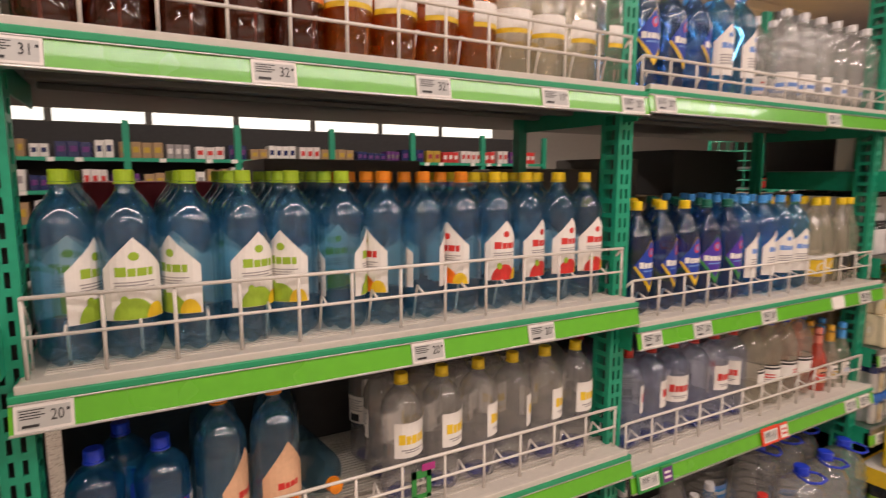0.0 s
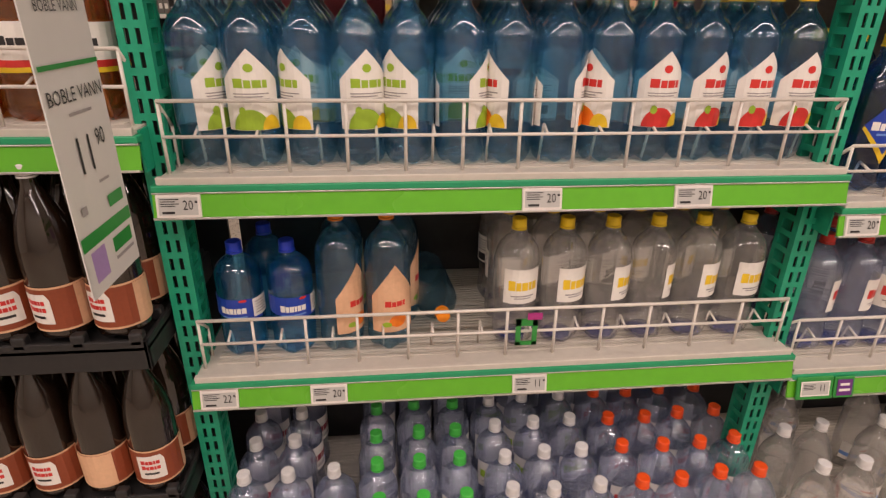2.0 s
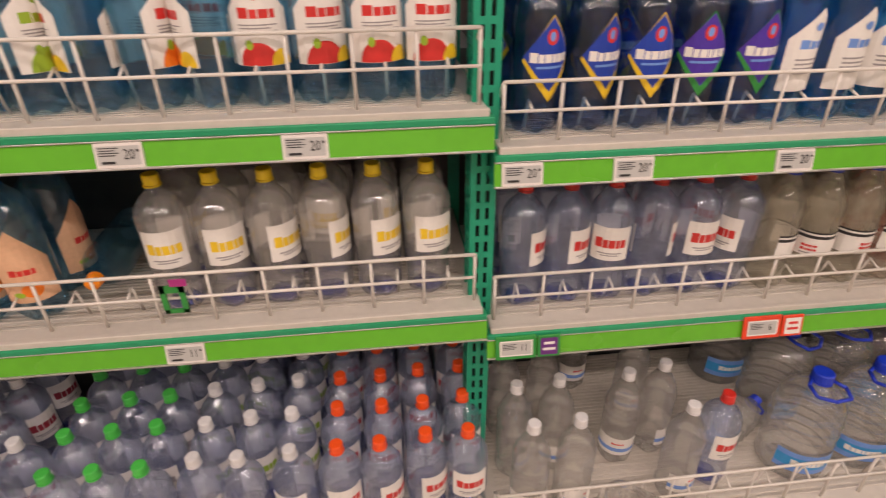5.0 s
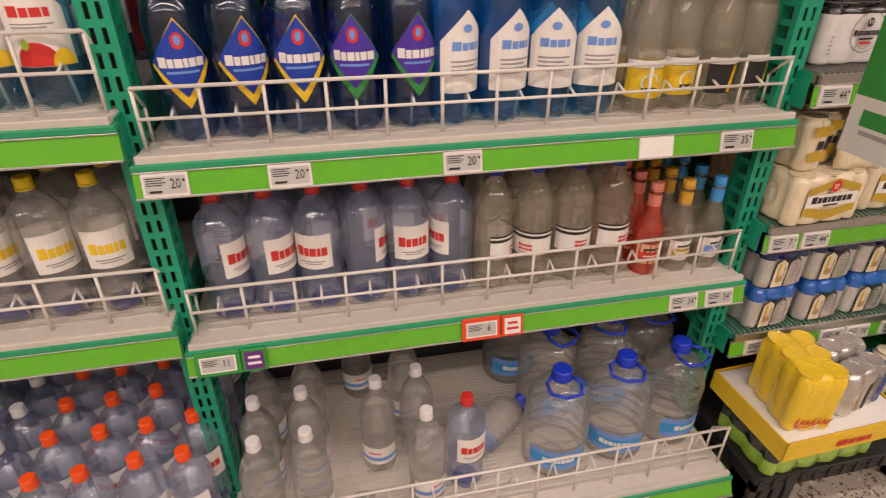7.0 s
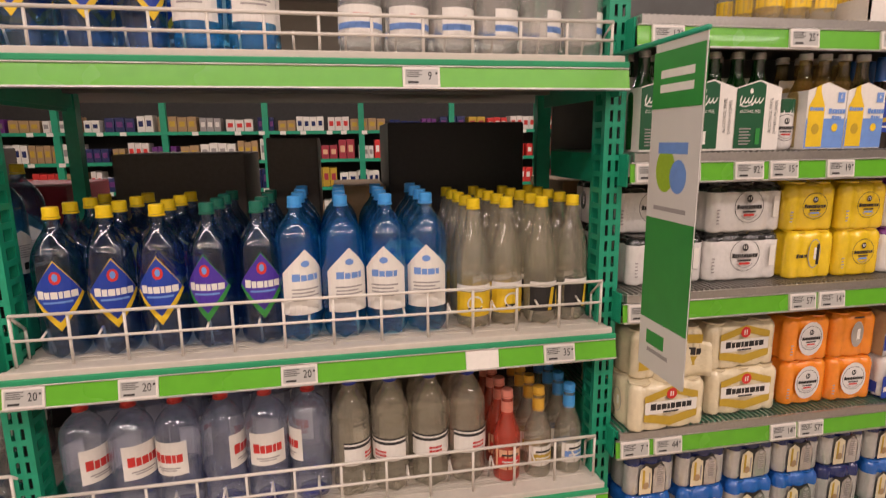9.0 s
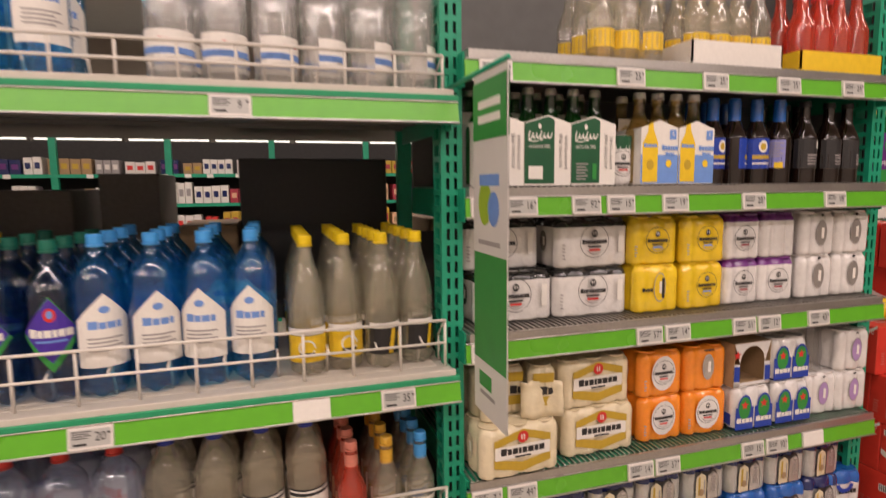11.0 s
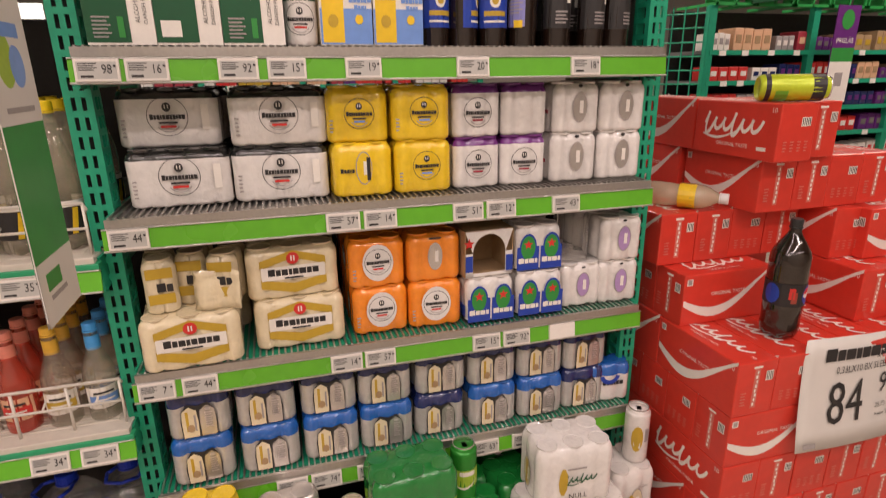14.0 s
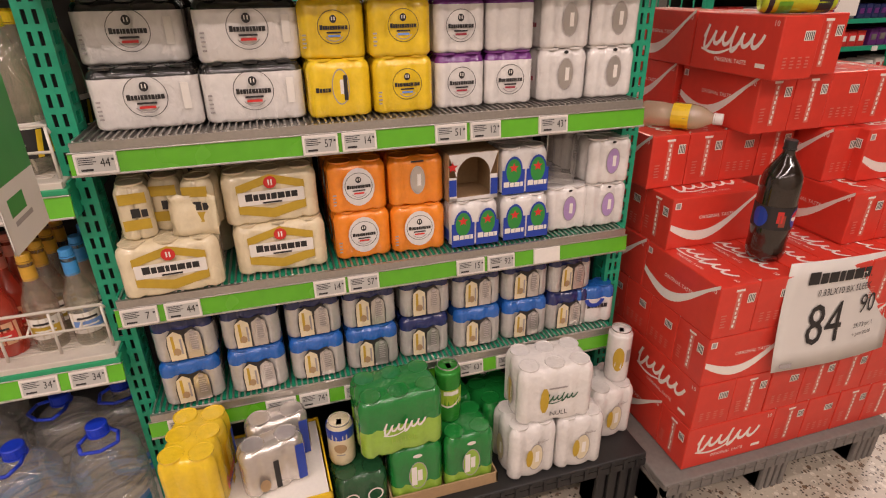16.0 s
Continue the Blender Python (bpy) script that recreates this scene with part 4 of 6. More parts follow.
place(erd, [(3.207, 0.075, DZ["C2"], 10), (3.27, 0.07, DZ["C2"], 60), (3.336, 0.065, DZ["C2"], -10), (3.405, 0.06, DZ["C2"], 150), (3.2, 0.145, DZ["C2"], 0), (3.25, 0.145, DZ["C2"], 20), (3.315, 0.145, DZ["C2"], 60)])
blk = bottle("dark_beer_bottle", BEER, BROWNG, CAPS["black"], "dark brown beer bottle with black label", "beer bottle", "dark beer bottles", cap_r=0.0142, cap_h=0.012,
             decals=[("label", decal("label", [rect(0, 0.075, 0.12, 0.075, INK), rect(0.005, 0.098, 0.012, 0.018, PAPER), rect(0.038, 0.075, 0.012, 0.075, PAPER)] + fine_print(-0.012, 0.06, 0.03, 0.03, GREYINK, 4), 0.031, 0.0006), 0)])
place(blk, [(3.485, 0.055, DZ["C2"], 20), (3.575, 0.06, DZ["C2"], 35), (3.64, 0.06, DZ["C2"], 50), (3.5, 0.13, DZ["C2"], 0), (3.56, 0.14, DZ["C2"], 0), (3.43, 0.14, DZ["C2"], 0)])
grb = bottle("green_beer_bottle", BEER, GREENG, CANS, "green glass beer bottle standing in a carton", "beer bottle", "green beer bottles", cap_r=0.0142, cap_h=0.012)
CARX = [2.608, 2.722, 2.836]
place(grb, [(x + dx, y, DZ["C2"] + 0.006, 0) for x in CARX for dx in (-0.028, 0.028) for y in (0.07, 0.14)])
amb = bottle("pale_beer_bottle", BEER, STRAW, CAPS["white"], "clear glass bottle of pale beer standing in a carton", "beer bottle", "pale beer bottles", cap_r=0.0142, cap_h=0.012)
place(amb, [(x + dx, y, DZ["C2"] + 0.006, 0) for x in (3.012, 3.117) for dx in (-0.026, 0.026) for y in (0.07, 0.14)])


def beer_carrier(name, w, d, h, hp, material, side, shapes, side_shapes, label, x, y, z, turn):
    """Open-topped carton carrier with a peaked front, dividing wall and sides."""
    bm = bmesh.new()
    t = 0.002
    for yy in (0, d - t):
        pts = [(0, 0), (w, 0), (w, h), (w / 2, hp), (0, h)]
        a = [bm.verts.new((px - w / 2, yy, pz)) for px, pz in pts]
        b = [bm.verts.new((px - w / 2, yy + t, pz)) for px, pz in pts]
        bm.faces.new(a), bm.faces.new(b[::-1])
        for i in range(5):
            bm.faces.new((a[(i + 1) % 5], a[i], b[i], b[(i + 1) % 5]))
    for xx in (-w / 2, w / 2 - t):
        add_box(bm, xx, xx + t, t, d - t, 0, h, 1)
    add_box(bm, -w / 2 + t, w / 2 - t, t, d - t, 0, t, 1)
    add_box(bm, -w / 2 + t, w / 2 - t, d / 2 - t, d / 2, 0, h + 0.03, 1)
    ob = new(name, mesh_from(name, bm, [material, side]))
    part("front_print", decal("front_print", shapes, base=0.0008), ob)
    part("side_print", decal("side_print", side_shapes, base=0.0008), ob, pose(w / 2, d / 2, 0, 0, 0, 90))
    ob.matrix_basis = pose(x, y, z, 0, 0, turn)
    return tagged(ob, label, "beer carton", "beer carriers")


for i, x in enumerate(CARX):
    gs = [([(-0.066, 0.004), (0.018, 0.004), (0.018, 0.142), (0, 0.149), (-0.066, 0.133)], GREENP)]
    gs += script_mark(-0.024, 0.108, 0.066, 0.02, PAPER) + [ell(-0.024, 0.128, 0.005, 0.006, PAPER, 8)] + text("ALCOHOL FREE", -0.024, 0.084, 0.0095, PAPER, 0, 0.9)
    gs += ([rect(-0.035, 0.028, 0.04, 0.028, PAPER)] if i == 1 else fine_print(-0.035, 0.03, 0.035, 0.04, GREYINK, 6) + [rect(0.002, 0.03, 0.012, 0.035, KGREEN)])
    gs += text("ALCOHOL FREE", 0.036, 0.075, 0.0125, INK, 90, 0.85) + text("DANISH PILSNER", 0.051, 0.072, 0.0115, INK, 90, 0.85)
    gs = [([(px * 0.855, pz) for px, pz in g[0]],) + tuple(g[1:]) for g in gs]
    beer_carrier("beer_carton", 0.1125, 0.19, 0.135, 0.152, PAPER, PAPER, gs, [rect(0, 0.065, 0.18, 0.12, GREENP)], "green and white cardboard carrier holding green beer bottles", x, 0.025, DZ["C2"] + 0.001, 0)
for x in (3.012, 3.117):
    cs = [rect(0, 0.035, 0.1015, 0.066, SKY), rect(-0.026, 0.05, 0.042, 0.09, YEL), ([(-0.047, 0.095), (-0.005, 0.095), (-0.018, 0.125), (-0.02, 0.143), (-0.032, 0.137), (-0.034, 0.12)], YEL), rect(0.036, 0.115, 0.018, 0.022, SKY)]
    cs += word_bar(-0.026, 0.09, 0.036, 0.009, SKY, 6) + word_bar(0.028, 0.085, 0.044, 0.012, SKY, 6) + word_bar(0.028, 0.071, 0.024, 0.008, SKY, 4) + [ell(-0.026, 0.045, 0.01, 0.012, GOLD), ell(0.025, 0.048, 0.008, 0.009, YEL)] + text("6", 0.036, 0.117, 0.014, PAPER)
    beer_carrier("beer_carton", 0.102, 0.19, 0.13, 0.148, PAPER, PAPER, cs, [rect(0, 0.035, 0.18, 0.066, SKY)], "white, yellow and blue cardboard carrier holding beer bottles", x, 0.025, DZ["C2"] + 0.001, 0)


# ---- can packs ----
def pack_outline(nx, ny, r, inset):
    """Outline of shrink-wrapped cans: straight-ish sides with a hollow between cans."""
    pts, W, D = [], nx * r, ny * r
    rr = r * 0.75
    for sx, sy in ((1, -1), (1, 1), (-1, 1), (-1, -1)):
        cx, cy = sx * (W - rr), sy * (D - rr)
        a0 = {(1, -1): -90, (1, 1): 0, (-1, 1): 90, (-1, -1): 180}[(sx, sy)]
        for i in range(6):
            a = radians(a0 + 90 * i / 5)
            pts.append((cx + (rr - inset) * math.cos(a), cy + (rr - inset) * math.sin(a)))
        n = (ny if a0 in (0 - 90,) or a0 == 90 else nx) * 4
        for i in range(1, n):
            s = i / n
            if a0 == -90:
                y = (-(D - rr)) + 2 * (D - rr) * s
                pts.append((W - inset - dent(y, D, r), y))
            elif a0 == 0:
                x = (W - rr) - 2 * (W - rr) * s
                pts.append((x, D - inset - dent(x, W, r)))
            elif a0 == 90:
                y = (D - rr) - 2 * (D - rr) * s
                pts.append((-W + inset + dent(y, D, r), y))
            else:
                x = -(W - rr) + 2 * (W - rr) * s
                pts.append((x, -D + inset + dent(x, W, r)))
    return pts


def dent(u, half, r):
    """Depth of the film's hollow between two cans."""
    if abs(u) > half - r * 0.9:
        return 0.0
    return 0.0075 * (0.5 - 0.5 * math.cos(math.pi * (u + half) / r)) ** 2


def can_pack(name, nx, ny, bands, shapes, side_shapes, label, r=0.033, h=0.115, group="can packs"):
    """Shrink-wrapped cans; bands: (top of band as a share of the height, material)."""
    secs = [(0.0, 0.008), (0.03, 0.002), (0.07, 0.0), (0.3, 0.0), (0.5, 0.0005), (0.7, 0.0), (0.84, 0.0), (0.92, 0.003), (0.98, 0.009), (1.0, 0.016)]
    mats = [b[1] for b in bands]
    bm, rings = bmesh.new(), []
    for f, ins in secs:
        rings.append([bm.verts.new((x, y, f * h)) for x, y in pack_outline(nx, ny, r, ins)])
    for (f0, _), (f1, _), a, b in zip(secs, secs[1:], rings, rings[1:]):
        mi = next(i for i, bb in enumerate(bands) if (f0 + f1) / 2 <= bb[0])
        for i in range(len(a)):
            bm.faces.new((a[i], a[(i + 1) % len(a)], b[(i + 1) % len(a)], b[i])).material_index = mi
    bm.faces.new(rings[0][::-1]).material_index = 0
    bm.faces.new(rings[-1]).material_index = len(mats) - 1
    ob = new(name, mesh_from(name, bm, mats, True))
    bm = bmesh.new()
    for i in range(nx):
        for j in range(ny):
            lathe(bm, [(0.026, h - 0.003), (0.0265, h + 0.0015), (0.0245, h + 0.0018), (0.0235, h + 0.0003)], 18, off=((2 * i - nx + 1) * r, (2 * j - ny + 1) * r, 0))
    part("can_tops", mesh_from("can_tops", bm, [bands[-1][1]]), ob)
    if shapes:
        part("front_print", decal("front_print", shapes, base=0.001), ob, pose(0, -ny * r, 0))
    if side_shapes:
        part("side_print", decal("side_print", side_shapes, base=0.001), ob, pose(-nx * r, 0, 0, 0, 0, -90))
        part("side_print", decal("side_print", side_shapes, base=0.001), ob, pose(nx * r, 0, 0, 0, 0, 90))
    return tagged(ob, label, "can pack", group)


def crest(cx, cy, s, band, ink=INK):
    sh = ring(cx, cy, 0.04 * s, 0.0012, ink) + [ell(cx, cy + 0.019 * s, 0.0085 * s, 0.0095 * s, ink, 12), rect(cx - 0.003 * s, cy + 0.02 * s, 0.002, 0.008 * s, PAPER), rect(cx + 0.003 * s, cy + 0.02 * s, 0.002, 0.008 * s, PAPER)]
    sh += word_bar(cx, cy, 0.068 * s, 0.0115 * s, ink, 11) + [rect(cx, cy - 0.0125 * s, 0.036 * s, 0.004 * s, ink), rect(cx, cy - 0.0205 * s, 0.03 * s, 0.005 * s, band), arc_band(cx, cy - 0.006, 0.026 * s, 0.002 * s, 215, 325, GREYINK)]
    return sh


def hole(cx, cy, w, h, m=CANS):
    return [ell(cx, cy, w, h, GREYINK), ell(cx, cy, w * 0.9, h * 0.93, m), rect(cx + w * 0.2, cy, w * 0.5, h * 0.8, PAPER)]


SIDEP = fine_print(0.028, 0.05, 0.012, 0.05, GREYINK, 7)
c3 = DZ["C3"]
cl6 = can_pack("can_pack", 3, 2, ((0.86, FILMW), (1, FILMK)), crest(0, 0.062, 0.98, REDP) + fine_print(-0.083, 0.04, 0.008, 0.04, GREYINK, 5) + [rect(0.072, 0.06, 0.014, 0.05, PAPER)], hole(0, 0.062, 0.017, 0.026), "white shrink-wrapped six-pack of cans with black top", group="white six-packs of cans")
place(cl6, [(2.66, 0.125, c3, 2), (2.65, 0.175, c3 + 0.116, -1), (2.862, 0.122, c3, -1), (2.865, 0.128, c3 + 0.116, 1), (2.66, 0.29, c3, 0), (2.865, 0.29, c3, 0), (2.66, 0.31, c3 + 0.116, 0), (2.865, 0.31, c3 + 0.116, 0)])
cly = can_pack("can_pack", 2, 2, ((1, FILMY),), crest(0.004, 0.06, 0.8, SKY) + fine_print(-0.055, 0.035, 0.008, 0.03, GREYINK, 4), hole(0, 0.062, 0.017, 0.03), "yellow shrink-wrapped four-pack of cans", group="yellow four-packs of cans")
clyh = can_pack("can_pack", 2, 2, ((1, FILMY),), hole(0, 0.062, 0.018, 0.036, FILMY) + [rect(0.01, 0.06, 0.008, 0.05, INK)] + word_bar(-0.036, 0.058, 0.03, 0.01, INK, 5), hole(0, 0.062, 0.017, 0.03), "yellow shrink-wrapped four-pack of cans, end with grip hole", group="yellow four-packs of cans")
place(cly, [(3.166, 0.1, c3, 2), (3.164, 0.098, c3 + 0.116, 0), (3.03, 0.11, c3 + 0.116, -4), (3.03, 0.24, c3, 0), (3.165, 0.24, c3, 0), (3.165, 0.24, c3 + 0.116, 0)])
place(clyh, [(3.03, 0.1, c3, 2)])
clp = can_pack("can_pack", 2, 2, ((0.8, FILMW), (1, FILMP)), crest(0, 0.055, 0.82, DKRED), hole(0, 0.06, 0.017, 0.03), "white and purple shrink-wrapped four-pack of cans", r=0.0285, group="purple four-packs of cans")
place(clp, [(3.296, 0.1, c3, 1), (3.296, 0.1, c3 + 0.116, -1), (3.415, 0.1, c3, -3), (3.3, 0.22, c3, 0), (3.3, 0.22, c3 + 0.116, 0), (3.415, 0.22, c3, 0), (3.413, 0.1, c3 + 0.116, 180)])
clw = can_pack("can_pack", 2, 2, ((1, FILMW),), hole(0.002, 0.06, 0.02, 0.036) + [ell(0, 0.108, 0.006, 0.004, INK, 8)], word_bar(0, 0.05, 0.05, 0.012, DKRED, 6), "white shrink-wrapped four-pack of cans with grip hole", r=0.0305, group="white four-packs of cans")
place(clw, [(3.545, 0.1, c3, 0), (3.545, 0.1, c3 + 0.116, 2), (3.672, 0.1, c3, -1), (3.672, 0.1, c3 + 0.116, 0), (3.545, 0.23, c3, 0), (3.672, 0.23, c3, 0), (3.672, 0.23, c3 + 0.116, 0)])

c4 = DZ["C4"]
mk_sh = [([(-0.07, 0.028), (0, 0.012), (0.07, 0.028), (0.07, 0.048), (0, 0.034), (-0.07, 0.048)], GOLD), ([(-0.07, 0.072), (0, 0.092), (0.07, 0.072), (0.07, 0.09), (0, 0.11), (-0.07, 0.09)], GOLD), rect(0, 0.06, 0.136, 0.03, PAPER)]
mk_sh += word_bar(0, 0.063, 0.108, 0.017, INK, 8) + [rect(0, 0.048, 0.04, 0.004, INK), ell(0, 0.092, 0.0135, 0.0135, REDP), rect(-0.003, 0.092, 0.003, 0.012, PAPER), rect(0.003, 0.092, 0.003, 0.012, PAPER)]
mk = can_pack("can_pack", 3, 2, ((1, CREAM),), mk_sh, hole(0, 0.06, 0.018, 0.03, CREAM), "cream and gold shrink-wrapped six-pack of cans", group="cream six-packs of cans")
place(mk, [(2.645, 0.055, c4, 3), (2.87, 0.09, c4, 1), (2.862, 0.1, c4 + 0.116, 3), (2.66, 0.24, c4, 0), (2.87, 0.24, c4, 0), (2.87, 0.25, c4 + 0.116, 0)])
mkt = can_pack("can_pack", 1, 2, ((1, CREAM),), [rect(0, 0.035, 0.05, 0.022, GOLD), rect(0, 0.09, 0.05, 0.022, GOLD)] + word_bar(0.008, 0.06, 0.03, 0.02, INK, 2), None, "torn cream shrink film round remaining cans", group="cream cans from an opened pack")
place(mkt, [(2.592, 0.085, c4 + 0.116, 8), (2.658, 0.12, c4 + 0.116, -4), (2.728, 0.09, c4 + 0.116, -10)])
bm = bmesh.new()
for i in range(9):
    for j in range(7):
        x, z = i * 0.012, j * 0.014
        bm.verts.new((x, 0.012 * noise.noise((x * 40, z * 40, 3)) - 0.01 * math.sin(i * 0.9), z + (0.02 * noise.noise((x * 60, 1, 1)) if j == 6 else 0)))
bm.verts.ensure_lookup_table()
for i in range(8):
    for j in range(6):
        bm.faces.new([bm.verts[q] for q in (i * 7 + j, (i + 1) * 7 + j, (i + 1) * 7 + j + 1, i * 7 + j + 1)])
tf = new("torn_film", mesh_from("torn_film", bm, [CREAM], True))
tf.modifiers.new("thickness", "SOLIDIFY").thickness = 0.0012
tf.matrix_basis = pose(2.66, 0.022, c4 + 0.118, -8, 0, -12)
tagged(tf, "torn flap of cream shrink film on opened pack", "plastic film")
clo = can_pack("can_pack", 2, 2, ((1, FILMO),), [ell(0, 0.06, 0.036, 0.044, FILMW)] + crest(0, 0.062, 0.78, REDP) + fine_print(-0.055, 0.035, 0.008, 0.03, GREYINK, 4), hole(0, 0.062, 0.017, 0.03), "orange shrink-wrapped four-pack of cans", group="orange four-packs of cans")
cloh = can_pack("can_pack", 2, 2, ((1, FILMO),), hole(0, 0.062, 0.018, 0.034) + [rect(0, 0.106, 0.03, 0.004, INK)], None, "orange shrink-wrapped four-pack of cans, end with grip hole", group="orange four-packs of cans")
place(clo, [(3.055, 0.1, c4, 1), (3.05, 0.1, c4 + 0.116, 2), (3.19, 0.095, c4, -2), (3.055, 0.24, c4, 0), (3.19, 0.24, c4, 0), (3.05, 0.24, c4 + 0.116, 0), (3.19, 0.24, c4 + 0.116, 0)])
place(cloh, [(3.188, 0.1, c4 + 0.116, 0)])


def star(cx, cy, r, m):
    return ([(cx + (r if i % 2 == 0 else r * 0.42) * math.sin(math.pi * i / 5), cy + (r if i % 2 == 0 else r * 0.42) * math.cos(math.pi * i / 5)) for i in range(10)], m)


hk = []
for cx in (-0.031, 0.031):
    hk += [rect(cx, 0.035, 0.058, 0.06, BLUE), ell(cx, 0.062, 0.023, 0.036, BLUE), ell(cx, 0.062, 0.019, 0.03, KGREEN), star(cx, 0.07, 0.013, REDP)] + word_bar(cx, 0.03, 0.05, 0.014, PAPER, 4)
hkp = can_pack("can_pack", 2, 2, ((0.12, NAVY), (1, FILMW)), hk, [star(0, 0.07, 0.02, REDP), rect(0, 0.03, 0.1, 0.03, BLUE)], "white, blue and green four-pack of cans", r=0.031, group="blue and white four-packs of cans")
place(hkp, [(3.322, 0.075, c4, 0), (3.455, 0.075, c4, 0), (3.452, 0.085, c4 + 0.116, 0), (3.455, 0.21, c4, 0), (3.322, 0.21, c4, 0)])
bm = bmesh.new()
w, d, h, t = 0.062, 0.062, 0.116, 0.002
add_box(bm, -w, -w + t, -d, d, 0, h), add_box(bm, w - t, w, -d, d, 0, h), add_box(bm, -w, w, d - t, d, 0, h), add_box(bm, -w, w, -d, d, 0, t), add_box(bm, -w, w, -d, d, h - t, h)
for i in range(14):
    a0, a1 = math.pi * i / 14, math.pi * (i + 1) / 14
    q = [(-0.042 * math.cos(a0), 0.06 + 0.046 * math.sin(a0)), (-0.042 * math.cos(a1), 0.06 + 0.046 * math.sin(a1))]
    v = [bm.verts.new((p[0], -d, p[1])) for p in q] + [bm.verts.new((q[1][0] * 1.47, -d, h)), bm.verts.new((q[0][0] * 1.47, -d, h))]
    bm.faces.new(v).material_index = 1
add_box(bm, -w, -0.042, -d, -d + 0.001, 0, 0.06, 1), add_box(bm, 0.042, w, -d, -d + 0.001, 0, 0.06, 1), add_box(bm, -w, w, -d, -d + 0.001, 0, 0.01, 1)
oc = new("opened_can_carton", mesh_from("opened_can_carton", bm, [CARDB, FILMW]))
part("front_print", decal("front_print", [star(-0.052, 0.085, 0.014, REDP), rect(-0.052, 0.035, 0.018, 0.04, BLUE), rect(0.052, 0.03, 0.018, 0.04, BLUE)], base=0.001), oc, pose(0, -d, 0))
oc.matrix_basis = pose(3.318, 0.085, c4 + 0.117, 0, 0, 2)
tagged(oc, "opened empty can carton with a large arched hole, on shelf", "can pack")
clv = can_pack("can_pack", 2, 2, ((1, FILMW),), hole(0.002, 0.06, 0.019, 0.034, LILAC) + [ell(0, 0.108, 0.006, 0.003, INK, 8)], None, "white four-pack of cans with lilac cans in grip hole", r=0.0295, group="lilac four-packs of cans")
place(clv, [(3.582, 0.09, c4, 0), (3.69, 0.085, c4, 0), (3.69, 0.085, c4 + 0.116, 0), (3.582, 0.22, c4, 0), (3.69, 0.22, c4 + 0.116, 0)])
bm = bmesh.new()
for i in range(8):
    a = math.pi * i / 7
    for j in range(7):
        bm.verts.new((-0.048 * math.cos(a) + 0.008 * noise.noise((i * 0.9, j * 0.8, 5)), -0.05 * math.sin(a), j * 0.02 * (1 + 0.15 * noise.noise((i, 2, 2)))))
bm.verts.ensure_lookup_table()
for i in range(7):
    for j in range(6):
        bm.faces.new([bm.verts[q] for q in (i * 7 + j, (i + 1) * 7 + j, (i + 1) * 7 + j + 1, i * 7 + j + 1)])
tw = new("torn_film", mesh_from("torn_film", bm, [WRAPC], True))
tw.matrix_basis = pose(3.575, 0.1, c4 + 0.116)
tagged(tw, "crumpled clear shrink film of an opened pack", "plastic film")

c5 = DZ["C5"]
rg = [([(-0.036, 0.004), (0.036, 0.004), (0.038, 0.045), (0.034, 0.07), (0.022, 0.088), (0.0, 0.082), (-0.022, 0.088), (-0.034, 0.07), (-0.038, 0.045)], INK)]
rg += [([(x - 0.016, 0.005), (x + 0.016, 0.005), (x + 0.017, 0.045), (x + 0.015, 0.07), (x, 0.081), (x - 0.015, 0.07), (x - 0.017, 0.045)], m) for x, m in ((-0.0185, CREAM), (0.0185, CANS))]
rg += [rect(-0.024, 0.045, 0.006, 0.05, GOLD), rect(-0.008, 0.04, 0.004, 0.04, GREYINK)] + fine_print(0.021, 0.045, 0.016, 0.04, GREYINK, 7) + [ell(-0.018, 0.028, 0.008, 0.01, CARDB, 8), ell(0.02, 0.072, 0.006, 0.004, GREYINK, 8)]
rgb = can_pack("can_pack", 2, 2, ((0.72, FILMS), (1, FILMB)), rg, None, "white and blue shrink-wrapped four-pack of beer cans", group="blue and white four-packs of cans")
rgn = can_pack("can_pack", 2, 2, ((0.72, FILMS), (1, NAVY)), rg, None, "white and navy shrink-wrapped four-pack of beer cans", group="blue and white four-packs of cans")
place(rgb, [(2.625, 0.08, c5, 4), (2.775, 0.08, c5, 2), (2.918, 0.085, c5, 1), (3.056, 0.085, c5, 0), (3.34, 0.09, c5, 0), (3.478, 0.09, c5, 0)])
place(rgn, [(2.63, 0.085, c5 + 0.116, 2), (2.775, 0.09, c5 + 0.116, 0), (2.918, 0.095, c5 + 0.116, 1), (3.056, 0.095, c5 + 0.116, 0), (3.195, 0.095, c5, 0), (3.2, 0.1, c5 + 0.116, 0), (3.34, 0.1, c5 + 0.116, 0), (3.478, 0.1, c5 + 0.116, 0), (3.61, 0.095, c5, 0), (3.61, 0.1, c5 + 0.116, 4)])
rgw = can_pack("can_pack", 2, 1, ((0.6, FILMW), (1, FILMB)), word_bar(0.01, 0.06, 0.06, 0.016, INK, 6) + [arc_band(0, 0.085, 0.03, 0.012, 190, 350, BLUE)], None, "white and blue pair of beer cans in film", group="blue and white four-packs of cans")
place(rgw, [(3.69, 0.06, c5, -6)])

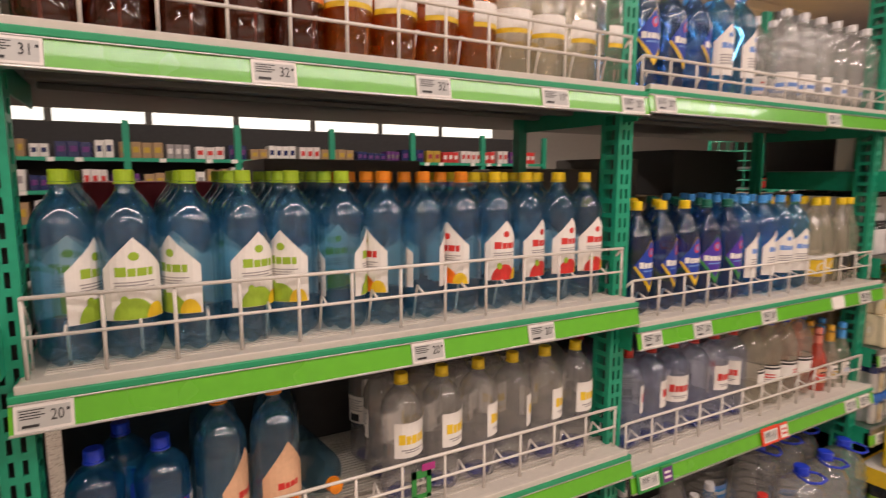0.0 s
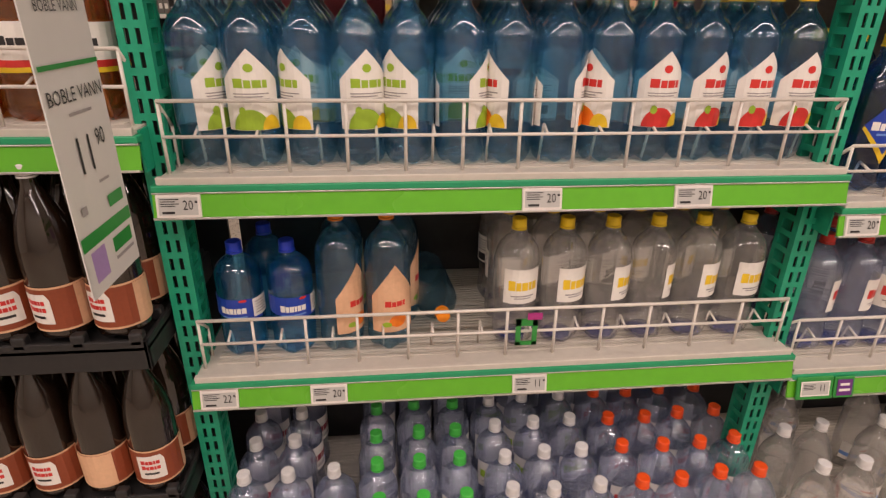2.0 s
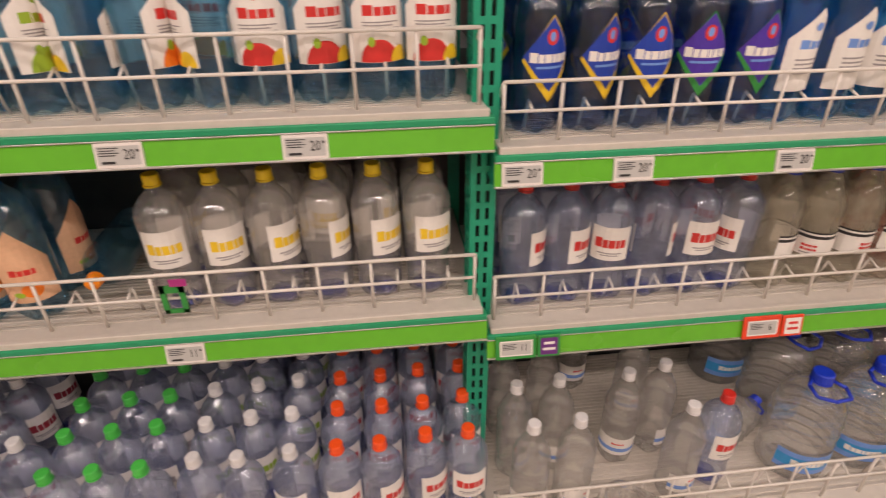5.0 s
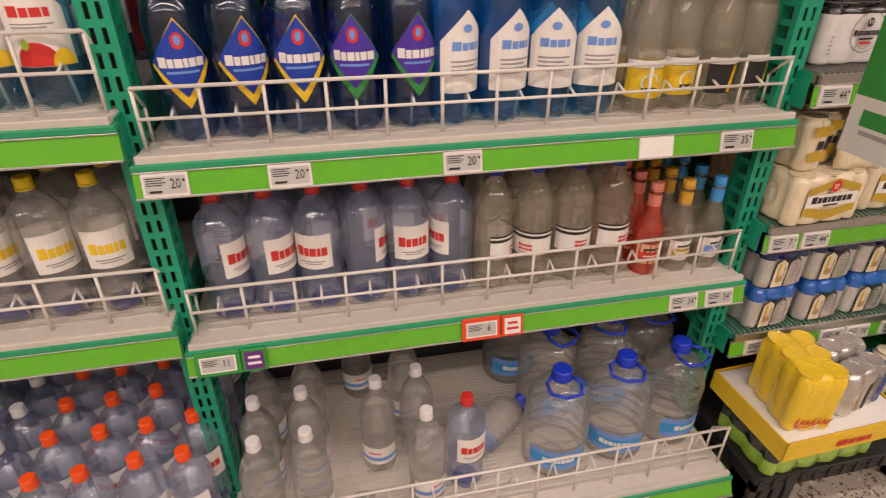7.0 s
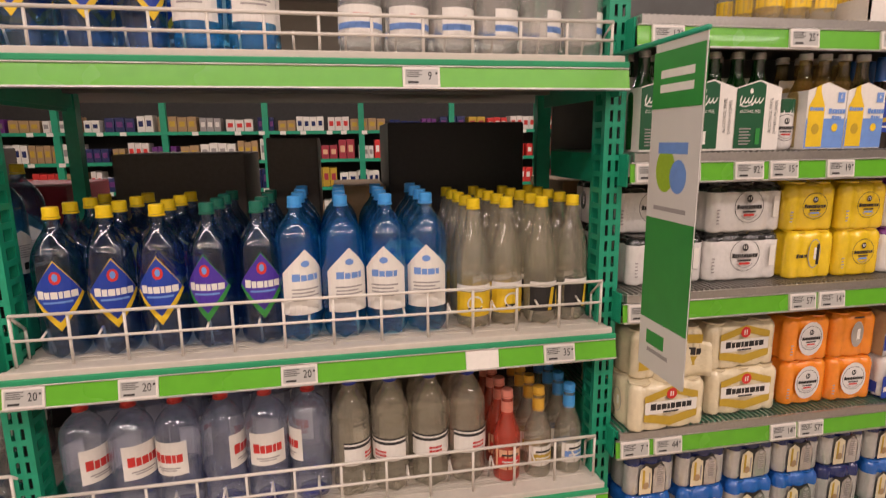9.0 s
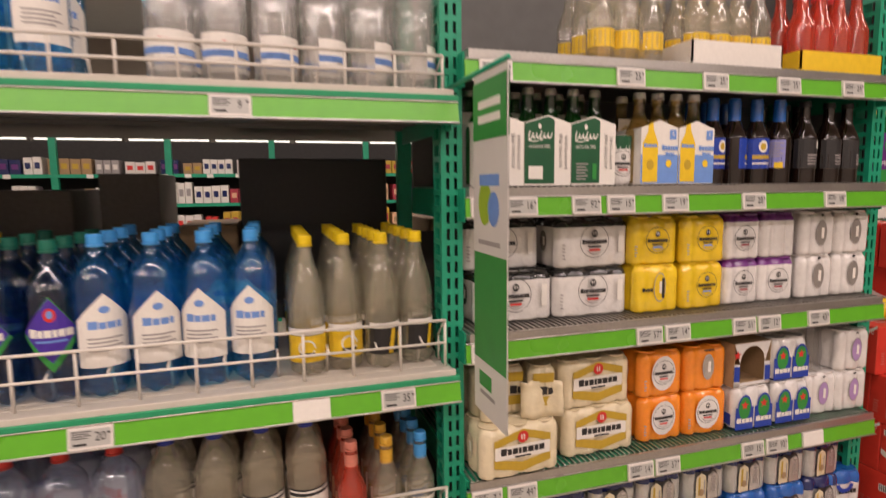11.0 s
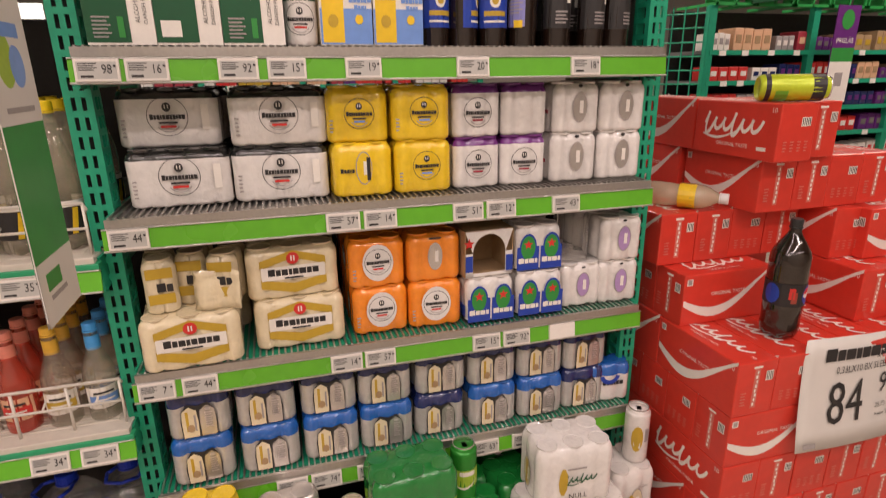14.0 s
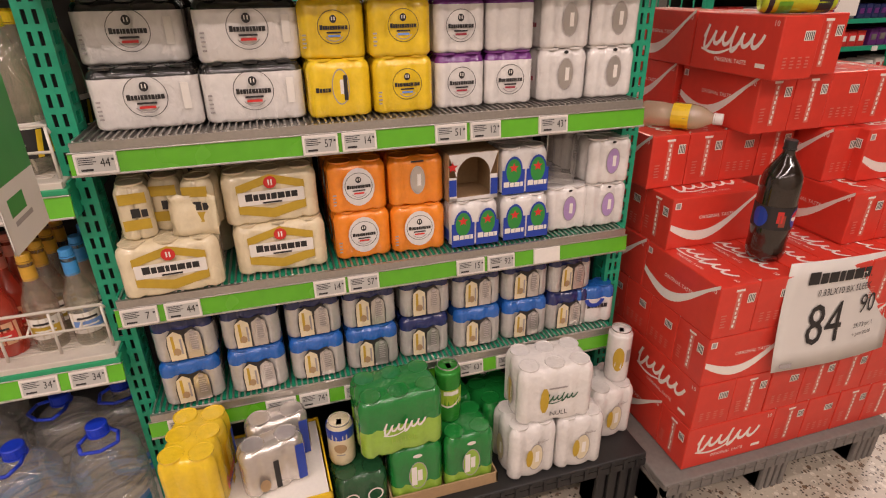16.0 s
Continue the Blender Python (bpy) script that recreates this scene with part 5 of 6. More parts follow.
# ---- floor display under the can shelves ----
def pallet(name, x0, x1, y0, y1, h, material, label, slots=16):
    bm = bmesh.new()
    w, d = x1 - x0, y1 - y0
    add_box(bm, 0, w, 0, d, h - 0.022, h, 0, 0.004)
    for i in range(slots):
        add_box(bm, w * (i + 0.2) / slots, w * (i + 0.45) / slots, -0.004, 0, h - 0.04, h - 0.004, 0)
    add_box(bm, 0.0, w, 0.0, 0.02, h - 0.045, h - 0.022), add_box(bm, 0.0, 0.02, 0.0, d, h - 0.045, h - 0.022)
    for fx in (0, 0.44, 0.88):
        for fy in (0.01, 0.45, 0.85):
            a, b = w * fx, w * fx + 0.12 * w
            c, e = d * fy, d * fy + 0.13 * d
            for k in range(4):
                add_box(bm, a + (b - a) * k / 4, a + (b - a) * (k + 0.72) / 4, c, e, 0, h - 0.04, 0, 0.003)
            add_box(bm, a, b, c + 0.012, e, 0, h - 0.04)
    ob = new(name, mesh_from(name, bm, [material]))
    ob.matrix_basis = pose(x0, y0, 0)
    return tagged(ob, label, "pallet")


PZ = 0.2
pallet("display_pallet", 2.54, 3.77, -0.19, 0.4, PZ, BLACKP, "black plastic display pallet standing on the floor", 30)
so = tray("can_tray", (-0.18, 0.18, -0.13, 0.13), 0.06, YEL, "yellow cardboard tray with yellow soda cans", 0)
part("tray_liner", decal("tray_liner", [rect(0, 0, 0.345, 0.245, PAPER)]), so, pose(0, 0, 0.056, -90), "white paper layer")
part("front_print", decal("front_print", word_bar(0.02, 0.025, 0.1, 0.02, REDP, 4)), so, pose(0, -0.132, 0))
so.matrix_basis = pose(2.722, -0.085, PZ + 0.102, 0, 0, 2)
under = can_pack("can_pack", 5, 3, ((0.4, FILML), (1, FILMK)), None, None, "dark film-wrapped pack of cans under a yellow tray", h=0.098)
under.matrix_basis = pose(2.722, -0.085, PZ + 0.001, 0, 0, 2)
sos = [rect(0.01, 0.06, 0.02, 0.115, YEL)] + script_mark(0, 0.045, 0.08, 0.03, REDP) + [rect(0, 0.028, 0.05, 0.006, BLUE), rect(0.06, 0.06, 0.014, 0.11, BLUE)]
sol = can_pack("can_pack", 3, 2, ((1, FILMY),), sos, script_mark(0, 0.035, 0.085, 0.026, REDP), "yellow shrink-wrapped twelve-pack of soda cans", r=0.0295, h=0.165, group="yellow soda packs")
place(sol, [(2.632, -0.108, PZ + 0.16, 82)])
vor = can_pack("can_pack", 2, 1, ((1, CANS),), [rect(0.0, 0.05, 0.012, 0.08, INK), ell(-0.03, 0.03, 0.012, 0.018, CARDB, 10), rect(0.055, 0.06, 0.02, 0.1, BLUE)], None, "silver film-wrapped cans lying crooked in a tray", r=0.036, h=0.125)
place(vor, [(2.785, -0.13, PZ + 0.16, 14), (2.8, -0.05, PZ + 0.16, 10)])
vor.rotation_mode = "XYZ"


def can(label, bands, shapes, r=0.033, h=0.16):
    bm = bmesh.new()
    lathe(bm, smooth_prof([(0.022, 0.003), (0.026, 0.0), (r, 0.012), (r, h * 0.5), (r, h - 0.02), (r - 0.003, h - 0.012), (0.027, h - 0.003)], 3), 24)
    ob = new("drink_can", mesh_from("drink_can", bm, [bands], True))
    bm = bmesh.new()
    lathe(bm, [(0.027, h - 0.004), (0.0275, h), (0.0255, h), (0.0245, h - 0.005), (0.004, h - 0.005)], 24)
    add_box(bm, -0.006, 0.006, -0.016, 0.004, h - 0.005, h - 0.003)
    part("lid", mesh_from("lid", bm, [CANS]), ob, None, "silver aluminium lid with tab")
    part("print", decal("print", shapes, r, 0.0004), ob)
    return tagged(ob, label, "drink can")


GRNCAN = mat("green_can", (0.03, 0.26, 0.03), 0.25, 0.3)
kc = can("blue and cream beer can with barrel picture", CREAM, [rect(0, 0.1, 0.2, 0.03, BLUE), ell(0, 0.06, 0.016, 0.014, CARDB, 12), rect(0, 0.04, 0.02, 0.004, GREYINK)], h=0.125)
kc.matrix_basis = pose(2.945, -0.07, PZ + 0.12, 0, 0, -10)
gc = can("tall green beer can standing among green packs", GRNCAN, [rect(0, 0.08, 0.1, 0.05, LIMEP), rect(0, 0.095, 0.04, 0.012, PAPER), wave(-0.03, 0.03, 0.06, 0.01, 0.006, PAPER, 6)], h=0.165)
gc.matrix_basis = pose(3.226, -0.06, PZ + 0.174, 0, 0, 0)
hs = script_mark(0, 0.085, 0.1, 0.035, PAPER) + text("LETTØL", 0, 0.045, 0.019, LIMEP, 0, 0.95)
hgp = can_pack("can_pack", 3, 2, ((0.3, FILML), (0.45, FILML), (1, FILMG)), hs, None, "green shrink-wrapped six-pack of tall cans", r=0.034, h=0.165, group="green can packs")
hgh = can_pack("can_pack", 2, 2, ((0.3, FILML), (1, FILMG)), hole(0, 0.08, 0.024, 0.045, FILML) + [rect(-0.01, 0.08, 0.014, 0.06, PAPER), ell(0, 0.145, 0.012, 0.006, PAPER, 10)], hole(0, 0.08, 0.024, 0.045, FILML), "green shrink-wrapped four-pack of tall cans", r=0.034, h=0.165, group="green can packs")
place(hgp, [(3.084, -0.086, PZ + 0.174, 3)])
place(hgh, [(3.118, -0.085, PZ + 0.008, 0), (3.256, -0.085, PZ + 0.008, 2), (3.385, 0.02, PZ + 0.002, 14), (3.39, 0.18, PZ + 0.002, 0), (3.25, 0.06, PZ + 0.008, 0), (3.112, 0.06, PZ + 0.008, 0)])
kgr = can_pack("can_pack", 2, 2, ((1, mat("dark_green_film", (0.02, 0.09, 0.035), 0.2, bump=0.6, coat=0.6)),), ring(-0.03, 0.05, 0.02, 0.004, PAPER) + ring(0.03, 0.05, 0.02, 0.004, PAPER), None, "dark green shrink-wrapped four-pack of cans", h=0.115, group="green can packs")
place(kgr, [(2.975, -0.08, PZ + 0.002, 4)])
tray("can_tray", (3.045, 3.33, -0.16, 0.135), 0.035, CARDB, "brown cardboard tray under green can packs", PZ + 0.002)
hws = script_mark(0.01, 0.08, 0.08, 0.026, GREENP) + text("NULL", 0.005, 0.03, 0.02, INK) + [ell(-0.035, 0.075, 0.012, 0.04, GOLD, 10), rect(0.0, 0.11, 0.05, 0.005, GREYINK)]
hwp = can_pack("can_pack", 3, 2, ((1, FILMW),), hws, hole(0, 0.07, 0.022, 0.045, CREAM) + [rect(0, 0.07, 0.012, 0.07, GOLD)], "white shrink-wrapped six-pack of tall cans", r=0.034, h=0.165, group="white tall can packs")
hwh = can_pack("can_pack", 2, 2, ((1, FILMW),), hole(0.002, 0.07, 0.022, 0.045, CREAM) + [ell(-0.016, 0.07, 0.01, 0.03, GOLD, 10)] + script_mark(0.02, 0.12, 0.03, 0.01, GREYINK), hole(0, 0.07, 0.022, 0.045, CREAM), "white shrink-wrapped four-pack of tall cans", r=0.034, h=0.165, group="white tall can packs")
place(hwp, [(3.49, -0.095, PZ + 0.168, -4)])
place(hwh, [(3.425, -0.105, PZ + 0.002, 3), (3.566, -0.11, PZ + 0.002, -3), (3.545, 0.06, PZ + 0.002, 0), (3.702, -0.04, PZ + 0.002, 4)])
wc = can("tall white beer can standing on white packs", FILMW, [ell(0, 0.08, 0.016, 0.04, GOLD, 12), rect(0.03, 0.09, 0.02, 0.04, GREYINK)], h=0.165)
wc.matrix_basis = pose(3.735, -0.046, PZ + 0.168, 0, 0, -30)

sc = can("short white and dark green beer can beside the carriers", FILMW, [rect(0, 0.098, 0.2, 0.03, GREENP), *crest(0, 0.05, 0.75, REDP)], h=0.115)
sc.matrix_basis = pose(2.926, 0.07, DZ["C2"], 0, 0, -5)

# ---- red carton stack on a grey pallet ----
CW, CD, CH = 0.29, 0.117, 0.146
bm = bmesh.new()
add_box(bm, -CW / 2, CW / 2, -CD / 2, CD / 2, 0.0005, CH - 0.0005, 0, 0.003)
CARTON = mesh_from("carton", bm, [RED])
long_a = decal("long_print", [wave(-0.142, 0.142, 0.066, 0.05, 0.028, PAPER)] + text("ORIGINAL TASTE", 0.0, 0.085, 0.0145, PAPER) + text("10", 0.125, 0.128, 0.018, PAPER) + [rect(-0.128, 0.125, 0.018, 0.018, PAPER)] + [rect(-0.128, 0.125, 0.012, 0.014, GREYINK)], base=0.0004)
long_b = decal("long_print", script_mark(-0.01, 0.085, 0.2, 0.06, PAPER) + text("ORIGINAL TASTE", 0.0, 0.032, 0.0145, PAPER) + text("10", 0.125, 0.128, 0.018, PAPER) + [rect(0.1, 0.03, 0.03, 0.01, PAPER)], base=0.0004)
end_a = decal("end_print", [rect(0.0, 0.075, 0.016, 0.11, mat("faded_red_print", (0.62, 0.17, 0.13), 0.5)), rect(0, 0.131, 0.026, 0.006, PAPER)] + [rect((i % 3 - 1) * 0.0012, 0.03 + i * 0.0125, 0.006 - 0.0015 * (i % 2), 0.0085, PAPER) for i in range(8)] + [rect(0.036, 0.105, 0.022, 0.026, PAPER)] + [rect(0.029 + i * 0.0048, 0.105, 0.0024, 0.021, INK) for i in range(4)] + fine_print(-0.036, 0.05, 0.016, 0.04, MATS["faded_red_print"], 5), base=0.0004)
end_b = decal("end_print", [rect(0.025, 0.1, 0.03, 0.022, PAPER)] + [rect(0.014 + i * 0.0055, 0.1, 0.0028, 0.018, INK) for i in range(5)] + [s for i in range(4) for s in fine_print(-0.035 + i * 0.022, 0.04, 0.012, 0.03, MATS["faded_red_print"], 4)], base=0.0004)
top_p = decal("top_print", script_mark(0, 0.012, 0.2, 0.05, PAPER) + text("ORIGINAL TASTE", 0, -0.036, 0.013, PAPER) + text("10", 0.126, 0.0, 0.016, PAPER), base=0.0004)


def carton_kind(long_p, end_p, name="drinks_carton"):
    ob = new(name, CARTON)
    part("long_print", long_p, ob, pose(0, -CD / 2, 0))
    part("long_print", long_p, ob, pose(0, CD / 2, 0, 0, 0, 180))
    part("end_print", end_p, ob, pose(CW / 2, 0, 0, 0, 0, 90))
    part("end_print", end_p, ob, pose(-CW / 2, 0, 0, 0, 0, -90))
    part("top_print", top_p, ob, pose(0, 0, CH, -90))
    return tagged(ob, "red cardboard carton of ten drink cans on stack", "carton", "red drinks cartons")


kinds = [carton_kind(long_a, end_a), carton_kind(long_b, end_a), carton_kind(long_a, end_b), carton_kind(long_b, end_b)]
csp = {0: [], 1: [], 2: [], 3: []}
KX, KY, KZ = 3.855, -0.238, 0.152


def row_long_x(k, x, y, z, t=0):
    csp[k].append((x + CW / 2, y + CD / 2, z, t + random.uniform(-0.6, 0.6)))


def row_long_y(k, x, y, z, t=90):
    csp[k].append((x + CD / 2, y + CW / 2, z, t + random.uniform(-0.6, 0.6)))


G = 0.002
def z_of(n):
    return KZ + n * (CH + 0.0005)


# layer 0: one long side in front, then ends; behind it more of the same
row_long_x(1, KX, KY, z_of(0))
for i in range(4):
    row_long_y((0, 2, 0, 0)[i], KX + CW + G + i * (CD + G), KY, z_of(0), -90)
row_long_y(0, KX, KY + CD + G, z_of(0), 90)
row_long_y(2, KX + CD + G, KY + CD + G, z_of(0), 90)
row_long_y(0, KX, KY + CD + CW + 2 * G, z_of(0), 90)
# layer 1: ends in front, long side on the flank
row_long_y(3, KX, KY, z_of(1), -90)
for i in range(5):
    row_long_y((0, 2, 0, 0, 2)[i], KX + (i + 1) * (CD + G), KY, z_of(1), -90)
row_long_y(1, KX, KY + CW + G, z_of(1), -90)
# layer 2: ribbon side in front, ends on the flank
for i in range(2):
    row_long_x(0, KX + i * (CW + G), KY, z_of(2))
row_long_y(0, KX + 2 * (CW + G), KY, z_of(2), -90)
for i in range(5):
    row_long_x(2, KX, KY + (i + 1) * (CD + G), z_of(2))
# layer 3: ends in front, ribbon on the flank
for i in range(6):
    row_long_y((0, 2, 2, 0, 0, 2)[i], KX + i * (CD + G), KY, z_of(3), -90)
row_long_y(0, KX, KY + CW + G, z_of(3), -90)
row_long_y(1, KX + CD + G, KY + CW + G, z_of(3), -90)
# layers 4 to 7, set back
row_long_x(0, KX + 0.005, -0.02, z_of(4))
for i in range(3):
    row_long_x(2, KX + 0.005, -0.02 + (i + 1) * (CD + G), z_of(4))
for i in range(3):
    row_long_y((0, 2, 0)[i], 4.33 + i * (CD + G), -0.14, z_of(4), -90)
for i in range(4):
    row_long_y((0, 0, 2, 0)[i], KX - 0.02 + i * (CD + G), 0.07, z_of(5), -90)
row_long_x(0, 4.42, -0.06, z_of(5))
row_long_x(2, 4.42, 0.06, z_of(5))
row_long_y(2, 4.33, -0.03, z_of(5), -90)
for i in range(4):
    row_long_y((0, 0, 2, 0)[i], 4.075 + i * (CD + G), 0.0, z_of(6), -90)
row_long_y(0, 4.06, 0.3, z_of(6), -90)
row_long_x(0, 3.83, 0.4, z_of(5)), row_long_x(0, 4.2, 0.4, z_of(5)), row_long_x(0, 4.2, 0.32, z_of(4))
row_long_x(0, 3.9, 0.55, z_of(4)), row_long_x(0, 3.9, 0.55, z_of(3)), row_long_x(0, 3.9, 0.55, z_of(5))
row_long_y(3, 4.045, -0.06, z_of(7), -90)
row_long_y(1, 4.17, -0.02, z_of(7), -90)
row_long_y(0, 4.05, 0.24, z_of(7), -90)
for k, ob in enumerate(kinds):
    place(ob, csp[k])
pallet("grey_pallet", 3.78, 4.6, -0.27, 0.72, 0.15, GREYP, "grey plastic half pallet under red drinks cartons", 22)

# black zero-sugar cola bottle, lemonade bottle and yellow can on the stack
pep = bottle("cola_bottle", [(r * 1.02, z) for r, z in BRIS[:10]] + [(0.022, 0.266), (0.0145, 0.28), (0.0135, 0.3)], COLA, CAPS["black"], "black cola bottle standing on the red cartons", "bottle", "",
             decals=[("label", decal("label", [rect(0, 0.125, 0.28, 0.06, INK), ell(0.046, 0.125, 0.019, 0.026, BLUE), ell(0.046, 0.125, 0.017, 0.008, PAPER), arc_band(0.046, 0.127, 0.018, 0.014, 10, 170, REDP), ell(-0.046, 0.125, 0.019, 0.026, BLUE), rect(0, 0.13, 0.014, 0.03, REDP), rect(0.006, 0.12, 0.014, 0.03, mat("dull_red", (0.3, 0.05, 0.03), 0.5))], 0.047, 0.0008), 0)], petal=0.01)
pep.matrix_basis = pose(4.07, -0.135, z_of(4) + 0.001, 0, 0, -28)
lem = bottle("lemonade_bottle", [(0.012, 0.006), (0.028, 0.001), (0.034, 0.012), (0.034, 0.05), (0.031, 0.075), (0.034, 0.1), (0.034, 0.13), (0.029, 0.155), (0.018, 0.175), (0.0138, 0.186), (0.0135, 0.196)], LEMON, CAPS["white"], "cloudy lemonade bottle lying on the red cartons", "bottle", "", cap_r=0.015,
             decals=[("label", decal("label", [rect(0, 0.105, 0.2, 0.045, YEL), rect(0, 0.105, 0.04, 0.02, LIMEP), rect(0.01, 0.11, 0.02, 0.02, PAPER)], 0.034, 0.0008), 0)])
lem.matrix_basis = pose(3.885, 0.2, z_of(6) + 0.035, 90, 0, 42)
ycan = can("yellow and black energy drink can lying on top carton", mat("acid_yellow", (0.5, 0.62, 0.03), 0.25, 0.2), [rect(0, 0.135, 0.2, 0.03, INK), rect(0, 0.1, 0.03, 0.012, INK), rect(0.01, 0.085, 0.03, 0.04, INK), rect(0, 0.018, 0.2, 0.012, INK), rect(-0.02, 0.05, 0.05, 0.03, mat("acid_green", (0.12, 0.4, 0.03), 0.3))], h=0.165)
ycan.matrix_basis = pose(4.06, 0.04, z_of(8) + 0.034, 90, 0, 62)

# ---- price sign on the cartons ----
bm = bmesh.new()
N = 12
for i in range(N + 1):
    for j in range(7):
        u, v = i / N, j / 6
        bm.verts.new((0.42 * u, -0.012 * math.sin(u * 3.0) - 0.02 * (1 - v) * (1 - v), 0.3 * v))
bm.verts.ensure_lookup_table()
for i in range(N):
    for j in range(6):
        bm.faces.new([bm.verts[q] for q in (i * 7 + j, (i + 1) * 7 + j, (i + 1) * 7 + j + 1, i * 7 + j + 1)])
SIGNW = mat("sign_paper", (0.66, 0.63, 0.59), 0.5, scale=5, vary=0.05)
sg = new("price_sign", mesh_from("price_sign", bm, [SIGNW], True))
sg.modifiers.new("thickness", "SOLIDIFY").thickness = 0.0015
ss = word_bar(0.2, 0.255, 0.27, 0.036, INK, 9) + text("0,33LX10 BX SLEEK", 0.2, 0.21, 0.027, INK, 0, 0.85) + text("84", 0.15, 0.115, 0.165, INK, 0, 0.78) + text("90", 0.3, 0.155, 0.08, INK, 0, 0.8) + text("25,73 pr. l", 0.3, 0.095, 0.019, INK) + text("+ pant 20,00", 0.3, 0.07, 0.015, INK) + [rect(0.04, 0.015, 0.04, 0.012, GREYINK)]
lm = decal("lettering", ss, base=0.001, step=0.0)
for v in lm.vertices:
    u, w = v.co.x / 0.42, v.co.z / 0.3
    v.co.y += -0.012 * math.sin(u * 3.0) - 0.02 * (1 - w) * (1 - w) - 0.002
part("lettering", lm, sg)
sg.matrix_basis = pose(4.04, -0.252, 0.47, -3, 3, 3)
tagged(sg, "white paper price sign with large black 84 90, on red cartons", "price sign")

# ---- hanging sign strips at two uprights ----
def strip_sign(x, y0, y1, zb, zt, shapes, lower, facing, label, skew):
    """Long plastic strip standing out from an upright; seen from one side."""
    w = y1 - y0
    ob = box_part("shelf_sign", (-0.0008, 0.0008, y0, y1, zb, zt), SIGNW)
    me = decal("print", shapes, base=0.0014)
    part("print", me, ob, pose(0, (y0 + y1) / 2, 0, 0, 0, 90 if facing > 0 else -90))
    part("print", me, ob, pose(0, (y0 + y1) / 2, 0, 0, 0, -90 if facing > 0 else 90))
    bm = bmesh.new()
    add_rod(bm, (0, y0, zt), (0, POSTY + 0.01, zt), 0.005)
    add_rod(bm, (0, POSTY + 0.004, zt - 0.03), (0, POSTY + 0.004, zt + 0.03), 0.006)
    part("arm", mesh_from("arm", bm, [GREEN], True), ob)
    ob.matrix_basis = pose(x, 0, 0)
    return tagged(ob, label, "shelf sign")


s1 = [rect(0, 1.065, 0.15, 0.07, SIGNW), rect(0, 1.108, 0.15, 0.02, KGREEN), rect(0.035, 1.078, 0.06, 0.022, KGREEN), rect(-0.04, 1.07, 0.04, 0.045, LILAC), rect(0.035, 1.058, 0.06, 0.005, GREYINK)]
s1 += text("BOBLE VANN", 0, 1.295, 0.026, INK, 0, 0.9) + [rect(0, 1.272, 0.06, 0.004, GREYINK)] + text("11", -0.012, 1.215, 0.07, INK, 0, 0.8) + text("90", 0.035, 1.232, 0.034, INK, 0, 0.8)
s1 += [rect(0.02, 1.175, 0.03, 0.004, GREYINK), rect(0.04, 1.142, 0.045, 0.018, KGREEN), rect(-0.05, 1.15, 0.015, 0.012, GREYINK), rect(0, 1.332, 0.15, 0.006, KGREEN)] + text("BOBLE VANN", 0, 1.4, 0.019, INK, 0, 0.9) + [arc_band(0.0, 1.45, 0.025, 0.004, 180, 360, GREYINK), rect(0, 1.48, 0.02, 0.05, SKY)]
strip_sign(0.01, -0.215, -0.06, 1.03, 1.62, s1, None, 1, "white hanging price strip with green bands on upright", 0)
s2 = [rect(0, 1.24, 0.15, 0.2, KGREEN), rect(0.0, 1.09, 0.15, 0.1, SIGNW), rect(-0.02, 1.105, 0.06, 0.028, KGREEN), rect(-0.01, 1.08, 0.07, 0.008, GREYINK), rect(0, 1.44, 0.15, 0.2, SIGNW), ell(-0.02, 1.43, 0.03, 0.04, LIMEP), ell(0.02, 1.42, 0.025, 0.03, SKY), rect(0, 1.47, 0.09, 0.02, SKY), rect(0, 1.36, 0.1, 0.008, GREYINK), rect(0, 1.59, 0.15, 0.1, KGREEN), rect(0, 1.6, 0.1, 0.014, PAPER), rect(0, 1.575, 0.1, 0.014, PAPER)]
strip_sign(2.5, -0.262, -0.112, 1.05, 1.66, s2, None, -1, "green and white hanging shelf strip on upright", 0)

# ---- cola display beside the first bay ----
cl_lab = decal("label", [rect(0, 0.072, 0.282, 0.084, COLALAB), rect(0, 0.112, 0.282, 0.004, PINKISH), rect(0, 0.032, 0.282, 0.004, PINKISH), ([(-0.028, 0.045), (0.022, 0.045), (0.022, 0.09), (0.016, 0.102), (-0.028, 0.1)], PAPER)] + word_bar(-0.004, 0.086, 0.034, 0.01, REDP, 5) + word_bar(-0.004, 0.073, 0.034, 0.01, REDP, 5) + [rect(-0.004, 0.058, 0.026, 0.005, INK), rect(0.1, 0.072, 0.08, 0.076, PINKISH), rect(-0.1, 0.072, 0.07, 0.076, PINKISH), rect(0.11, 0.085, 0.028, 0.02, GREYINK)], 0.0455, 0.0008)
COLAP = [(0.012, 0.008), (0.03, 0.001), (0.041, 0.01), (0.0455, 0.025), (0.0455, 0.115), (0.0455, 0.15), (0.043, 0.19), (0.035, 0.225), (0.024, 0.255), (0.016, 0.275), (0.0138, 0.285), (0.0135, 0.303)]
colab = bottle("cola_bottle", COLAP, COLA, CAPS["white"], "dark cola bottle with brown label and white cap", "bottle", "stacked cola bottles", decals=[("label", cl_lab, 0)], petal=0.01)
cs = []
TIER = [0.125, 0.483, 0.841]
for k, z in enumerate(TIER):
    for c in range(5):
        for r in range(4):
            cs.append((-0.068 - c * 0.096, 0.005 + r * 0.096, z + 0.012, random.choice([10, -20, 35, 120, -100, 0])))
place(colab, cs)
